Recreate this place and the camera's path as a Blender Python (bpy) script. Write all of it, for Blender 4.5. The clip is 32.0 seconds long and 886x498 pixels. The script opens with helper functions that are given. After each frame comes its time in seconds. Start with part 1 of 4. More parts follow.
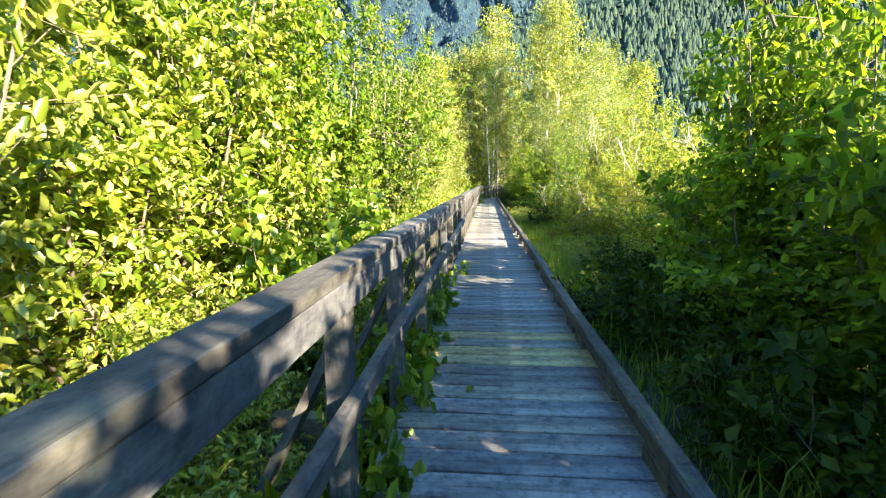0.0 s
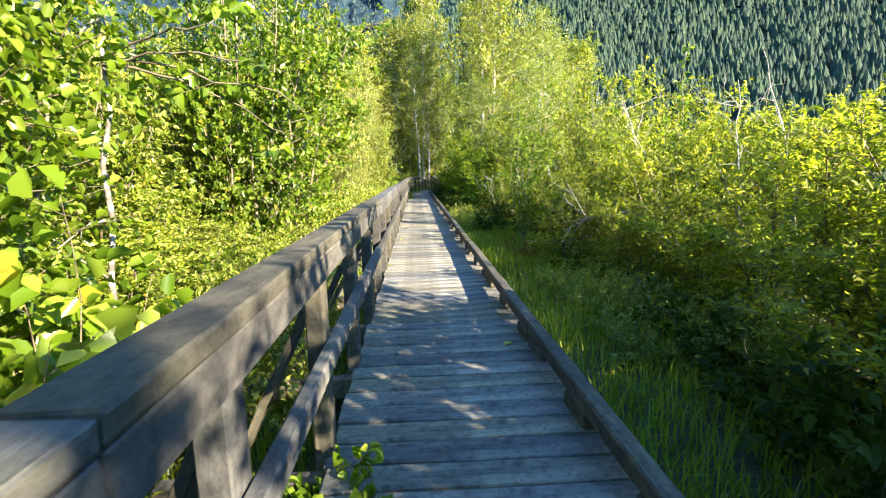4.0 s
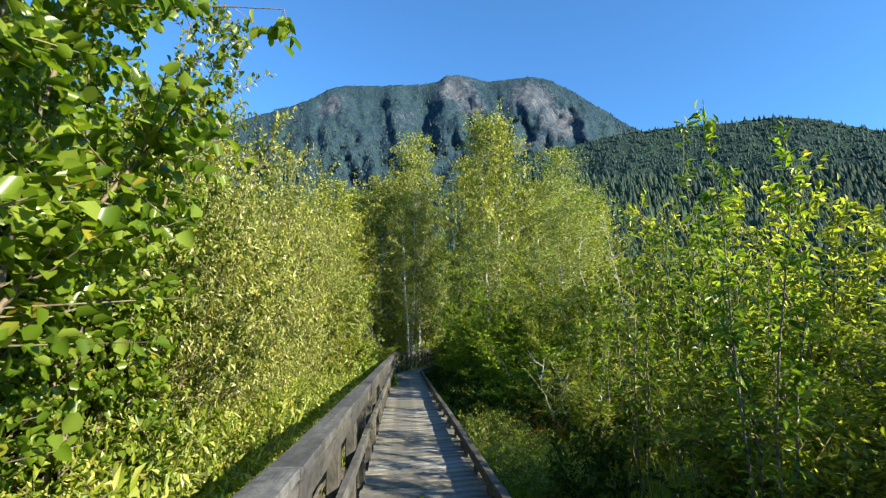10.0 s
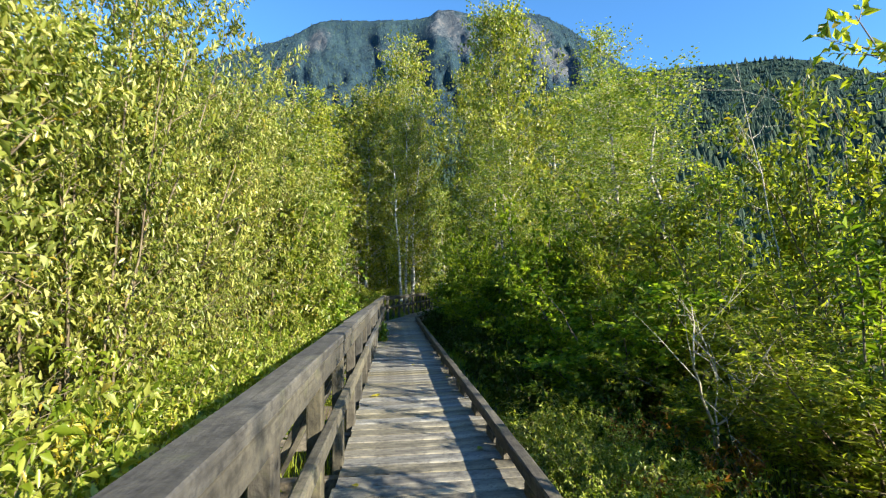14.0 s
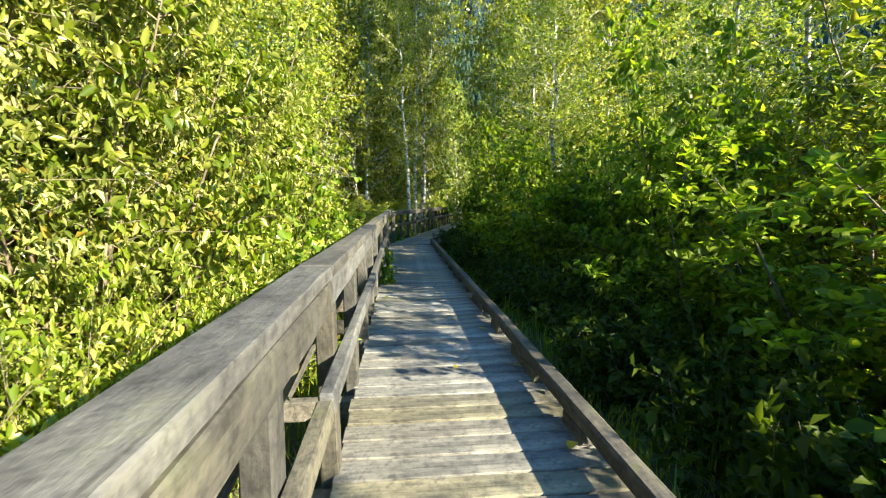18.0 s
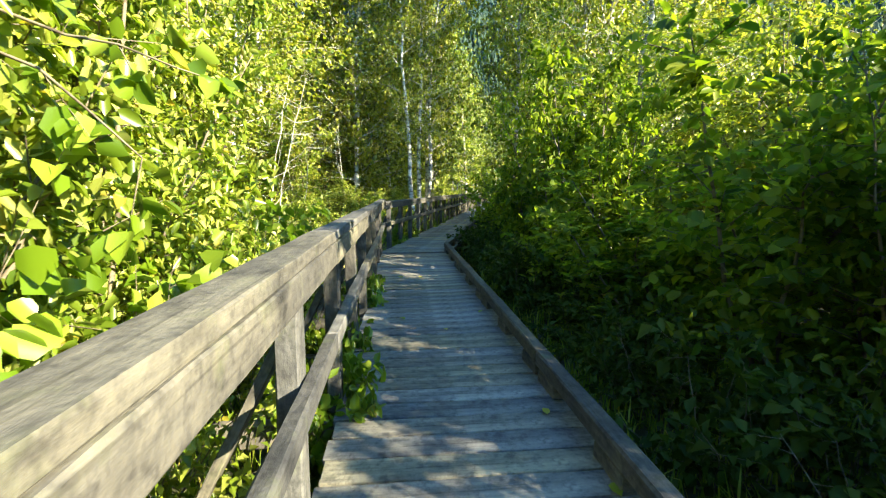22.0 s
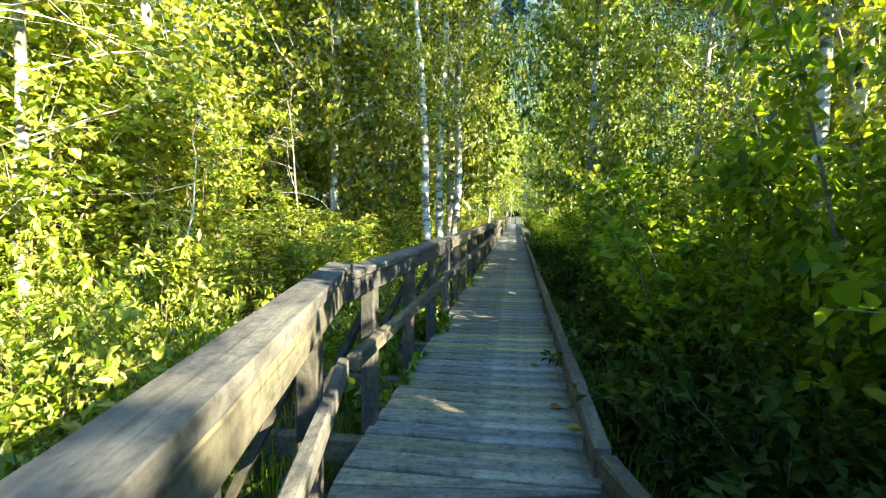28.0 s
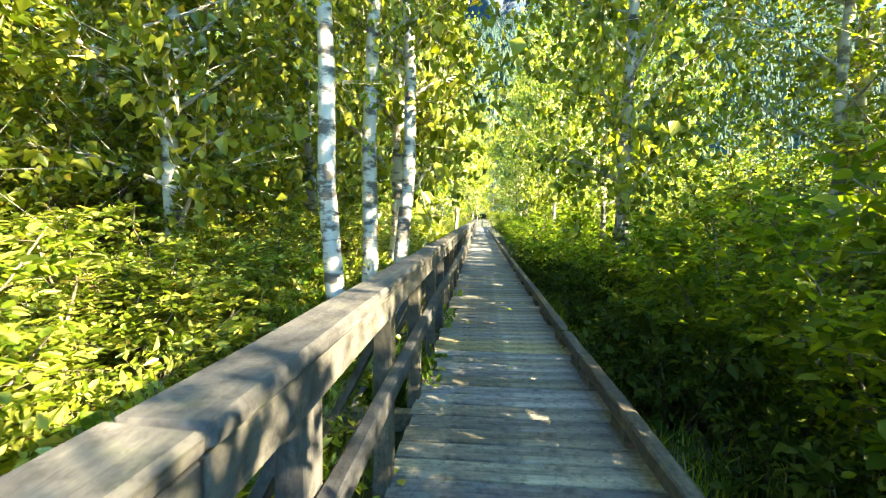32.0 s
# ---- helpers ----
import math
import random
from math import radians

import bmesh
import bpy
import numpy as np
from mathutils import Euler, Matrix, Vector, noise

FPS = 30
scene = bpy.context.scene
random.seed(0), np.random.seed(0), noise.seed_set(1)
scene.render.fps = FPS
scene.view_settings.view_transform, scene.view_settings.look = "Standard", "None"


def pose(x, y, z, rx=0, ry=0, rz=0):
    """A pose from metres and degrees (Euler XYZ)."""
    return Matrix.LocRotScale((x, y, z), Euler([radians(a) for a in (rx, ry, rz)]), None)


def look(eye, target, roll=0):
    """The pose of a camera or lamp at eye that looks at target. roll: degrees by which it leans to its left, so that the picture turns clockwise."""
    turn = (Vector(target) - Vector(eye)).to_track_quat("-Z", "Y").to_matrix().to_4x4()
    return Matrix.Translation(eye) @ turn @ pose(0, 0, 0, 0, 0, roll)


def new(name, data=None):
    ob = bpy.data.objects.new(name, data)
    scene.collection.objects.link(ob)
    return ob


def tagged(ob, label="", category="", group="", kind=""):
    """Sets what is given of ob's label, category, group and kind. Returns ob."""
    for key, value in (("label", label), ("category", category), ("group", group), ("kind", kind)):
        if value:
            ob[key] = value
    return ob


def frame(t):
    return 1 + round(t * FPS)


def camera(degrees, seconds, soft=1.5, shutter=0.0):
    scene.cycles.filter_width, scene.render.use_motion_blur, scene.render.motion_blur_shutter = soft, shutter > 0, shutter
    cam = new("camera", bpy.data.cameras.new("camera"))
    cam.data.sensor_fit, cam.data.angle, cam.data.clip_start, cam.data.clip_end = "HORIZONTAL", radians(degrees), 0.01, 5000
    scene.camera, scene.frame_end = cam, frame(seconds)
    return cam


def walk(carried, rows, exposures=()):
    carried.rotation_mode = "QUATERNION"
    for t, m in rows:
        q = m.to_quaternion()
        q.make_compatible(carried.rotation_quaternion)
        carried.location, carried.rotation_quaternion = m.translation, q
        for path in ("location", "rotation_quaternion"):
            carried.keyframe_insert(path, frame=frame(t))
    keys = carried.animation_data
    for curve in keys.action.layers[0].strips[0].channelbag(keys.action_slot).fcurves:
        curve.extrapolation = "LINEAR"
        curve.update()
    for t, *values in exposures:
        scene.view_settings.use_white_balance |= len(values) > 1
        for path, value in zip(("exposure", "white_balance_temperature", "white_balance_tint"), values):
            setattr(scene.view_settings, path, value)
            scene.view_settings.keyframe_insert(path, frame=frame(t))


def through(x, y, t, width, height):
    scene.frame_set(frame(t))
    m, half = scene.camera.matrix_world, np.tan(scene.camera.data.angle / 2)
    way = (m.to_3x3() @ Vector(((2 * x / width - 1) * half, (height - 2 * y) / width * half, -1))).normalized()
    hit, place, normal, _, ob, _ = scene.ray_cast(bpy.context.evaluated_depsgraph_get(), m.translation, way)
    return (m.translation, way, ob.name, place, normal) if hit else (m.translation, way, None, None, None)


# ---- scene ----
cam = camera(85.79, 32.0, soft=1.2, shutter=0.15)
PATH = [
    (0.0, -0.098, 1.292, 1.327, 82.06, 0.51, 5.17),
    (0.5, -0.144, 1.911, 1.314, 82.92, 0.72, 3.29),
    (1.0, -0.168, 2.533, 1.298, 82.98, 0.95, 1.30),
    (1.5, -0.155, 3.162, 1.290, 82.26, 1.12, -0.68),
    (2.0, -0.150, 3.788, 1.273, 82.59, 1.23, -1.57),
    (2.5, -0.167, 4.407, 1.273, 82.17, 1.24, -2.04),
    (3.0, -0.183, 5.028, 1.283, 81.10, 1.20, -2.19),
    (3.5, -0.181, 5.651, 1.308, 80.50, 1.14, -2.92),
    (5.5, -0.098, 8.171, 1.386, 83.57, 1.09, -3.37),
    (6.0, -0.103, 8.797, 1.416, 84.86, 1.07, -2.92),
    (6.5, -0.115, 9.421, 1.449, 89.55, 1.07, -3.67),
    (7.0, -0.126, 10.045, 1.493, 96.23, 1.09, -4.12),
    (7.5, -0.129, 10.668, 1.535, 100.63, 1.08, -4.49),
    (8.0, -0.134, 11.291, 1.565, 103.51, 1.01, -4.63),
    (8.5, -0.149, 11.915, 1.549, 103.24, 0.98, -4.82),
    (9.0, -0.160, 12.543, 1.529, 102.35, 0.96, -4.89),
    (9.5, -0.170, 13.172, 1.506, 101.44, 0.99, -4.77),
    (10.0, -0.181, 13.798, 1.488, 101.14, 0.97, -4.71),
    (10.5, -0.185, 14.424, 1.475, 101.07, 0.92, -5.02),
    (11.0, -0.200, 15.051, 1.448, 101.06, 0.92, -5.09),
    (11.5, -0.215, 15.679, 1.427, 100.72, 0.90, -5.27),
    (12.0, -0.234, 16.305, 1.418, 100.10, 0.89, -5.29),
    (12.5, -0.244, 16.931, 1.419, 99.88, 0.90, -5.36),
    (13.0, -0.234, 17.558, 1.417, 99.12, 0.89, -5.54),
    (13.5, -0.201, 18.183, 1.395, 97.40, 0.93, -5.73),
    (14.0, -0.189, 18.806, 1.374, 94.54, 0.94, -5.82),
    (14.5, -0.207, 19.426, 1.363, 92.31, 0.89, -5.90),
    (15.0, -0.242, 20.044, 1.351, 90.93, 0.81, -6.06),
    (15.5, -0.234, 20.653, 1.314, 89.19, 0.70, -5.96),
    (17.5, -0.297, 23.151, 1.323, 84.76, 0.23, -5.34),
    (18.0, -0.289, 23.781, 1.300, 84.35, 0.29, -5.25),
    (18.5, -0.281, 24.411, 1.291, 83.75, 0.33, -5.20),
    (19.0, -0.292, 25.041, 1.282, 83.12, 0.33, -5.25),
    (19.5, -0.296, 25.671, 1.281, 82.60, 0.29, -5.20),
    (20.0, -0.292, 26.294, 1.270, 82.40, 0.24, -5.13),
    (20.5, -0.273, 26.918, 1.258, 82.35, 0.24, -5.37),
    (21.0, -0.257, 27.540, 1.236, 82.50, 0.27, -5.33),
    (21.5, -0.236, 28.148, 1.247, 82.82, 0.27, -5.38),
    (22.0, -0.239, 28.761, 1.261, 82.88, 0.31, -5.20),
    (22.5, -0.241, 29.379, 1.269, 82.91, 0.37, -5.24),
    (23.0, -0.253, 30.004, 1.270, 83.42, 0.41, -4.74),
    (23.5, -0.271, 30.628, 1.283, 83.60, 0.43, -5.07),
    (24.0, -0.292, 31.255, 1.298, 83.85, 0.48, -4.88),
    (24.5, -0.280, 31.876, 1.290, 83.98, 0.50, -5.11),
    (25.0, -0.273, 32.500, 1.277, 84.05, 0.55, -4.85),
    (25.5, -0.271, 33.126, 1.284, 83.56, 0.51, -4.80),
    (27.5, -0.268, 35.626, 1.327, 85.45, -0.54, -4.93),
    (28.0, -0.269, 36.250, 1.322, 85.78, -0.61, -4.72),
    (28.5, -0.227, 36.870, 1.310, 86.17, -0.80, -5.09),
    (29.0, -0.183, 37.490, 1.299, 86.17, -0.94, -5.12),
    (29.5, -0.099, 38.115, 1.297, 86.37, -1.04, -5.83),
    (30.0, -0.008, 38.733, 1.291, 85.92, -0.98, -6.52),
    (30.5, 0.112, 39.354, 1.283, 86.00, -0.92, -7.67),
    (31.0, 0.242, 39.977, 1.279, 86.11, -0.87, -8.29),
    (31.5, 0.375, 40.598, 1.280, 86.25, -0.86, -8.86),
    (32.0, 0.458, 41.214, 1.303, 86.11, -0.83, -9.03),
]
walk(cam, [(t, pose(x, y, z, rx, ry, rz)) for t, x, y, z, rx, ry, rz in PATH], exposures=[(0, 2.95, 7000, 15), (3.5, 2.65, 7000, 14), (5.5, 2.4, 7000, 11), (7.0, 2.05, 7000, 12), (7.8, 1.6, 6600, 10), (12.5, 1.5, 6500, 10), (15.5, 2.0, 6900, 9), (18.0, 2.3, 7000, 6), (21.0, 2.55, 7000, 6), (25.5, 2.95, 6900, 6), (28, 3.1, 7300, 5), (30, 3.6, 7500, 7), (32, 3.75, 7700, 9)])

# ---- world, sun ----
SUN_AZ, SUN_EL = 131.0, 24.0  # degrees clockwise from +y, and above the horizon
world = bpy.data.worlds.new("sky")
scene.world = world
world.use_nodes = True
wn = world.node_tree.nodes
sky = wn.new("ShaderNodeTexSky")
sky.sky_type = "NISHITA"
sky.sun_disc = False
sky.sun_elevation = radians(SUN_EL)
sky.sun_rotation = radians(SUN_AZ)
sky.air_density, sky.dust_density, sky.ozone_density = 1.0, 0.1, 3.0
wn["Background"].inputs["Strength"].default_value = 0.1
tint = wn.new("ShaderNodeMix")
tint.data_type, tint.blend_type = "RGBA", "MULTIPLY"
tint.inputs[0].default_value = 1.0
tint.inputs[7].default_value = (0.48, 0.86, 1.12, 1)
world.node_tree.links.new(sky.outputs[0], tint.inputs[6])
world.node_tree.links.new(tint.outputs[2], wn["Background"].inputs[0])
sun = new("sun", bpy.data.lights.new("sun", "SUN"))
sun.data.energy, sun.data.angle, sun.data.color = 5.0, radians(0.55), (1.0, 0.9, 0.7)
sa, se = radians(SUN_AZ), radians(SUN_EL)
SUN = Vector((math.sin(sa) * math.cos(se), math.cos(sa) * math.cos(se), math.sin(se)))
sun.matrix_world = look(SUN * 60, (0, 0, 0))


# ---- materials ----
def material(name):
    m = bpy.data.materials.new(name)
    m.use_nodes = True
    t = m.node_tree
    return m, t, t.nodes["Principled BSDF"], t.links


def ramp(t, stops):
    r = t.nodes.new("ShaderNodeValToRGB")
    e = r.color_ramp.elements
    while len(e) < len(stops):
        e.new(0.5)
    for k, (p, c) in zip(e, stops):
        k.position, k.color = p, (*c, 1)
    return r


def noise_tex(t, scale, detail=4.0, rough=0.55, stretch=None, coords="Object"):
    n = t.nodes.new("ShaderNodeTexNoise")
    n.inputs["Scale"].default_value, n.inputs["Detail"].default_value, n.inputs["Roughness"].default_value = scale, detail, rough
    c = t.nodes.new("ShaderNodeTexCoord")
    if stretch:
        mp = t.nodes.new("ShaderNodeMapping")
        mp.inputs["Scale"].default_value = stretch
        t.links.new(c.outputs[coords], mp.inputs[0])
        t.links.new(mp.outputs[0], n.inputs["Vector"])
    else:
        t.links.new(c.outputs[coords], n.inputs["Vector"])
    return n


def mixed(t, kind, a, b, fac):
    """a, b, fac: sockets or plain values"""
    m = t.nodes.new("ShaderNodeMix")
    m.data_type, m.blend_type = "RGBA", kind
    for i, v in ((6, a), (7, b), (0, fac)):
        if isinstance(v, bpy.types.NodeSocket):
            t.links.new(v, m.inputs[i])
        else:
            m.inputs[i].default_value = v if i == 0 else (*v, 1)
    return m.outputs[2]


def bumped(t, p, socket, strength, distance):
    b = t.nodes.new("ShaderNodeBump")
    b.inputs["Strength"].default_value, b.inputs["Distance"].default_value = strength, distance
    t.links.new(socket, b.inputs["Height"])
    t.links.new(b.outputs[0], p.inputs["Normal"])


def wood(name, dark, mid, pale, along, spread=0.35, moss=0.0):
    """Weathered timber, its grain along axis 0, 1 or 2 of the object."""
    m, t, p, L = material(name)
    s = [38.0, 38.0, 38.0]
    s[along] = 3.5
    grain = noise_tex(t, 1.0, 7.0, 0.68, tuple(s))
    sb = [9.0, 9.0, 9.0]
    sb[along] = 4.0
    blot = noise_tex(t, 1.0, 7.0, 0.66, tuple(sb))
    fine = noise_tex(t, 90.0, 2.0, 0.6)
    r = ramp(t, [(0.25, dark), (0.5, mid), (0.78, pale)])
    L.new(grain.outputs[0], r.inputs[0])
    info = t.nodes.new("ShaderNodeObjectInfo")
    mr = t.nodes.new("ShaderNodeMapRange")
    mr.inputs[3].default_value, mr.inputs[4].default_value = 1 - spread, 1 + spread
    L.new(info.outputs["Random"], mr.inputs[0])
    hv = t.nodes.new("ShaderNodeHueSaturation")
    L.new(r.outputs[0], hv.inputs["Color"])
    L.new(mr.outputs[0], hv.inputs["Value"])
    shift = t.nodes.new("ShaderNodeMath")
    shift.operation = "MULTIPLY"
    shift.inputs[1].default_value = 7.3
    L.new(info.outputs["Random"], shift.inputs[0])
    frac = t.nodes.new("ShaderNodeMath")
    frac.operation = "FRACT"
    L.new(shift.outputs[0], frac.inputs[0])
    tone = ramp(t, [(0.0, (0.88, 0.97, 1.12)), (0.5, (1.0, 1.0, 1.0)), (1.0, (1.1, 1.06, 0.82))])
    L.new(frac.outputs[0], tone.inputs[0])
    toned = mixed(t, "MULTIPLY", hv.outputs[0], tone.outputs[0], 0.8)
    br = ramp(t, [(0.3, (0.3, 0.3, 0.31)), (0.46, (0.78, 0.77, 0.76)), (0.58, (1.0, 0.99, 0.96)), (0.72, (1.28, 1.26, 1.18))])
    L.new(blot.outputs[0], br.inputs[0])
    col = mixed(t, "MULTIPLY", toned, br.outputs[0], 0.95)
    speck = noise_tex(t, 1.0, 5.0, 0.7, (26.0, 26.0, 26.0))
    sr = ramp(t, [(0.36, (0.45, 0.45, 0.47)), (0.5, (1.0, 1.0, 1.0)), (0.68, (1.22, 1.2, 1.12))])
    L.new(speck.outputs[0], sr.inputs[0])
    col = mixed(t, "MULTIPLY", col, sr.outputs[0], 0.75)
    worn = noise_tex(t, 0.8, 3.0, 0.5)
    wr = ramp(t, [(0.35, (0.55, 0.56, 0.6)), (0.6, (1.1, 1.08, 1.02))])
    L.new(worn.outputs[0], wr.inputs[0])
    col = mixed(t, "MULTIPLY", col, wr.outputs[0], 0.8)
    if moss:
        mo = noise_tex(t, 5.0, 6.0, 0.7)
        mr2 = ramp(t, [(0.56, (0, 0, 0)), (0.68, (1, 1, 1))])
        L.new(mo.outputs[0], mr2.inputs[0])
        mm = t.nodes.new("ShaderNodeMath")
        mm.operation = "MULTIPLY"
        mm.inputs[1].default_value = moss
        L.new(mr2.outputs[0], mm.inputs[0])
        col = mixed(t, "MIX", col, (0.12, 0.15, 0.05), mm.outputs[0])
    s2 = [55.0, 55.0, 55.0]
    s2[along] = 0.9
    crack = noise_tex(t, 1.0, 2.0, 0.4, tuple(s2))
    cr = ramp(t, [(0.3, (0.25, 0.24, 0.22)), (0.36, (1, 1, 1))])
    L.new(crack.outputs[0], cr.inputs[0])
    col = mixed(t, "MULTIPLY", col, cr.outputs[0], 0.45)
    L.new(col, p.inputs["Base Color"])
    p.inputs["Roughness"].default_value = 0.78
    p.inputs["Specular IOR Level"].default_value = 0.35
    hsum = t.nodes.new("ShaderNodeMath")
    hsum.operation = "ADD"
    L.new(grain.outputs[0], hsum.inputs[0])
    L.new(fine.outputs[0], hsum.inputs[1])
    bumped(t, p, hsum.outputs[0], 0.4, 0.005)
    return m


def leaf(name, dark, mid, pale, through=0.4, gloss=0.45, turned=None, sheen=0.45):
    """Foliage: colour varies from leaf to leaf and over the plant; light comes through the blade."""
    m, t, p, L = material(name)
    geo = t.nodes.new("ShaderNodeNewGeometry")
    stops = [(0.0, dark), (0.45, mid), (0.9, pale)]
    if turned:
        stops += [(0.965, pale), (0.985, turned)]
    r = ramp(t, stops)
    L.new(geo.outputs["Random Per Island"], r.inputs[0])
    patch = noise_tex(t, 1.1, 3.0, 0.6)
    pr = ramp(t, [(0.3, (0.68, 0.75, 0.7)), (0.7, (1.15, 1.08, 0.85))])
    L.new(patch.outputs[0], pr.inputs[0])
    col = mixed(t, "MULTIPLY", r.outputs[0], pr.outputs[0], 0.9)
    info = t.nodes.new("ShaderNodeObjectInfo")
    hv = t.nodes.new("ShaderNodeHueSaturation")
    mr = t.nodes.new("ShaderNodeMapRange")
    mr.inputs[3].default_value, mr.inputs[4].default_value = 0.82, 1.2
    L.new(info.outputs["Random"], mr.inputs[0])
    L.new(mr.outputs[0], hv.inputs["Value"])
    L.new(col, hv.inputs["Color"])
    L.new(hv.outputs[0], p.inputs["Base Color"])
    p.inputs["Roughness"].default_value = gloss
    p.inputs["Specular IOR Level"].default_value = sheen
    tr = t.nodes.new("ShaderNodeBsdfTranslucent")
    tcol = mixed(t, "MULTIPLY", hv.outputs[0], (1.55, 1.65, 0.62), 1.0)
    L.new(tcol, tr.inputs[0])
    ms = t.nodes.new("ShaderNodeMixShader")
    ms.inputs[0].default_value = through
    L.new(p.outputs[0], ms.inputs[1])
    L.new(tr.outputs[0], ms.inputs[2])
    L.new(ms.outputs[0], t.nodes["Material Output"].inputs[0])
    return m


def bark(name, dark, pale, cut, bands):
    m, t, p, L = material(name)
    a = noise_tex(t, 1.0, 6.0, 0.65, (bands * 0.35, bands * 0.35, bands))
    b = noise_tex(t, 30.0, 3.0)
    r = ramp(t, [(cut, dark), (cut + 0.09, pale)])
    L.new(a.outputs[0], r.inputs[0])
    c2 = mixed(t, "MULTIPLY", r.outputs[0], b.outputs["Color"], 0.25)
    L.new(c2, p.inputs["Base Color"])
    p.inputs["Roughness"].default_value = 0.85
    bumped(t, p, a.outputs[0], 0.5, 0.02)
    return m


deck_wood = wood("deck_wood", (0.13, 0.13, 0.125), (0.225, 0.221, 0.205), (0.34, 0.328, 0.29), 0, 0.3)
rail_wood = wood("rail_wood", (0.07, 0.07, 0.071), (0.105, 0.103, 0.099), (0.15, 0.145, 0.131), 1, 0.3, 0.22)
post_wood = wood("post_wood", (0.045, 0.044, 0.042), (0.095, 0.091, 0.082), (0.16, 0.15, 0.13), 2, 0.3, 0.3)
kerb_wood = wood("kerb_wood", (0.05, 0.046, 0.042), (0.105, 0.098, 0.086), (0.19, 0.175, 0.145), 1, 0.25, 0.3)
under_wood = wood("under_wood", (0.08, 0.07, 0.06), (0.16, 0.14, 0.11), (0.24, 0.21, 0.17), 1, 0.15)
patch_wood = wood("patch_wood", (0.26, 0.21, 0.11), (0.38, 0.32, 0.175), (0.5, 0.43, 0.25), 0, 0.1)

bright_leaf = leaf("bright_leaf", (0.075, 0.13, 0.012), (0.19, 0.25, 0.024), (0.4, 0.42, 0.12), 0.42, 0.34, (0.36, 0.29, 0.05))
alder_leaf = leaf("alder_leaf", (0.065, 0.125, 0.01), (0.13, 0.21, 0.016), (0.24, 0.32, 0.05), 0.44, 0.32, (0.32, 0.28, 0.04))
willow_leaf = leaf("willow_leaf", (0.085, 0.12, 0.02), (0.22, 0.255, 0.05), (0.45, 0.45, 0.19), 0.4, 0.34, (0.36, 0.27, 0.05))
gold_leaf = leaf("gold_leaf", (0.1, 0.135, 0.016), (0.215, 0.25, 0.033), (0.36, 0.38, 0.09), 0.62, 0.38, (0.33, 0.26, 0.05))
# Kerb-side foliage in two tones: first with shade put into its colour, then lighter.
shade_dark_leaf = leaf("shade_dark_leaf", (0.022, 0.045, 0.007), (0.045, 0.08, 0.011), (0.08, 0.115, 0.02), 0.38, 0.5, sheen=0.12)
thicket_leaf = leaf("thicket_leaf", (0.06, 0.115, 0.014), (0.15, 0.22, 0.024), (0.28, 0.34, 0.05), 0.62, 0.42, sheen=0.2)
birch_leaf = leaf("birch_leaf", (0.07, 0.11, 0.012), (0.21, 0.25, 0.028), (0.4, 0.4, 0.09), 0.44, 0.36, (0.38, 0.3, 0.04))
grass_leaf = leaf("grass_leaf", (0.1, 0.165, 0.01), (0.18, 0.26, 0.017), (0.29, 0.32, 0.045), 0.48, 0.5, (0.34, 0.27, 0.08))
red_leaf = leaf("red_leaf", (0.14, 0.06, 0.015), (0.26, 0.11, 0.02), (0.38, 0.2, 0.035), 0.35, 0.5)
yellow_leaf = leaf("yellow_leaf", (0.3, 0.27, 0.03), (0.42, 0.36, 0.04), (0.5, 0.45, 0.08), 0.35, 0.5)
stem_bark = bark("stem_bark", (0.09, 0.07, 0.045), (0.2, 0.165, 0.11), 0.42, 14.0)
pale_bark = bark("pale_bark", (0.22, 0.2, 0.16), (0.48, 0.45, 0.38), 0.4, 18.0)
birch_bark = bark("birch_bark", (0.11, 0.1, 0.085), (0.55, 0.53, 0.47), 0.43, 9.0)
alder_bark = bark("alder_bark", (0.12, 0.11, 0.09), (0.44, 0.41, 0.35), 0.45, 9.0)

ground_mat, gt, gp, gl = material("forest_soil")
gn = noise_tex(gt, 3.0, 8.0, 0.65)
gr = ramp(gt, [(0.3, (0.02, 0.018, 0.01)), (0.5, (0.045, 0.05, 0.018)), (0.7, (0.07, 0.085, 0.025))])
gl.new(gn.outputs[0], gr.inputs[0])
gl.new(gr.outputs[0], gp.inputs["Base Color"])
gp.inputs["Roughness"].default_value = 0.95
bumped(gt, gp, gn.outputs[0], 0.8, 0.08)

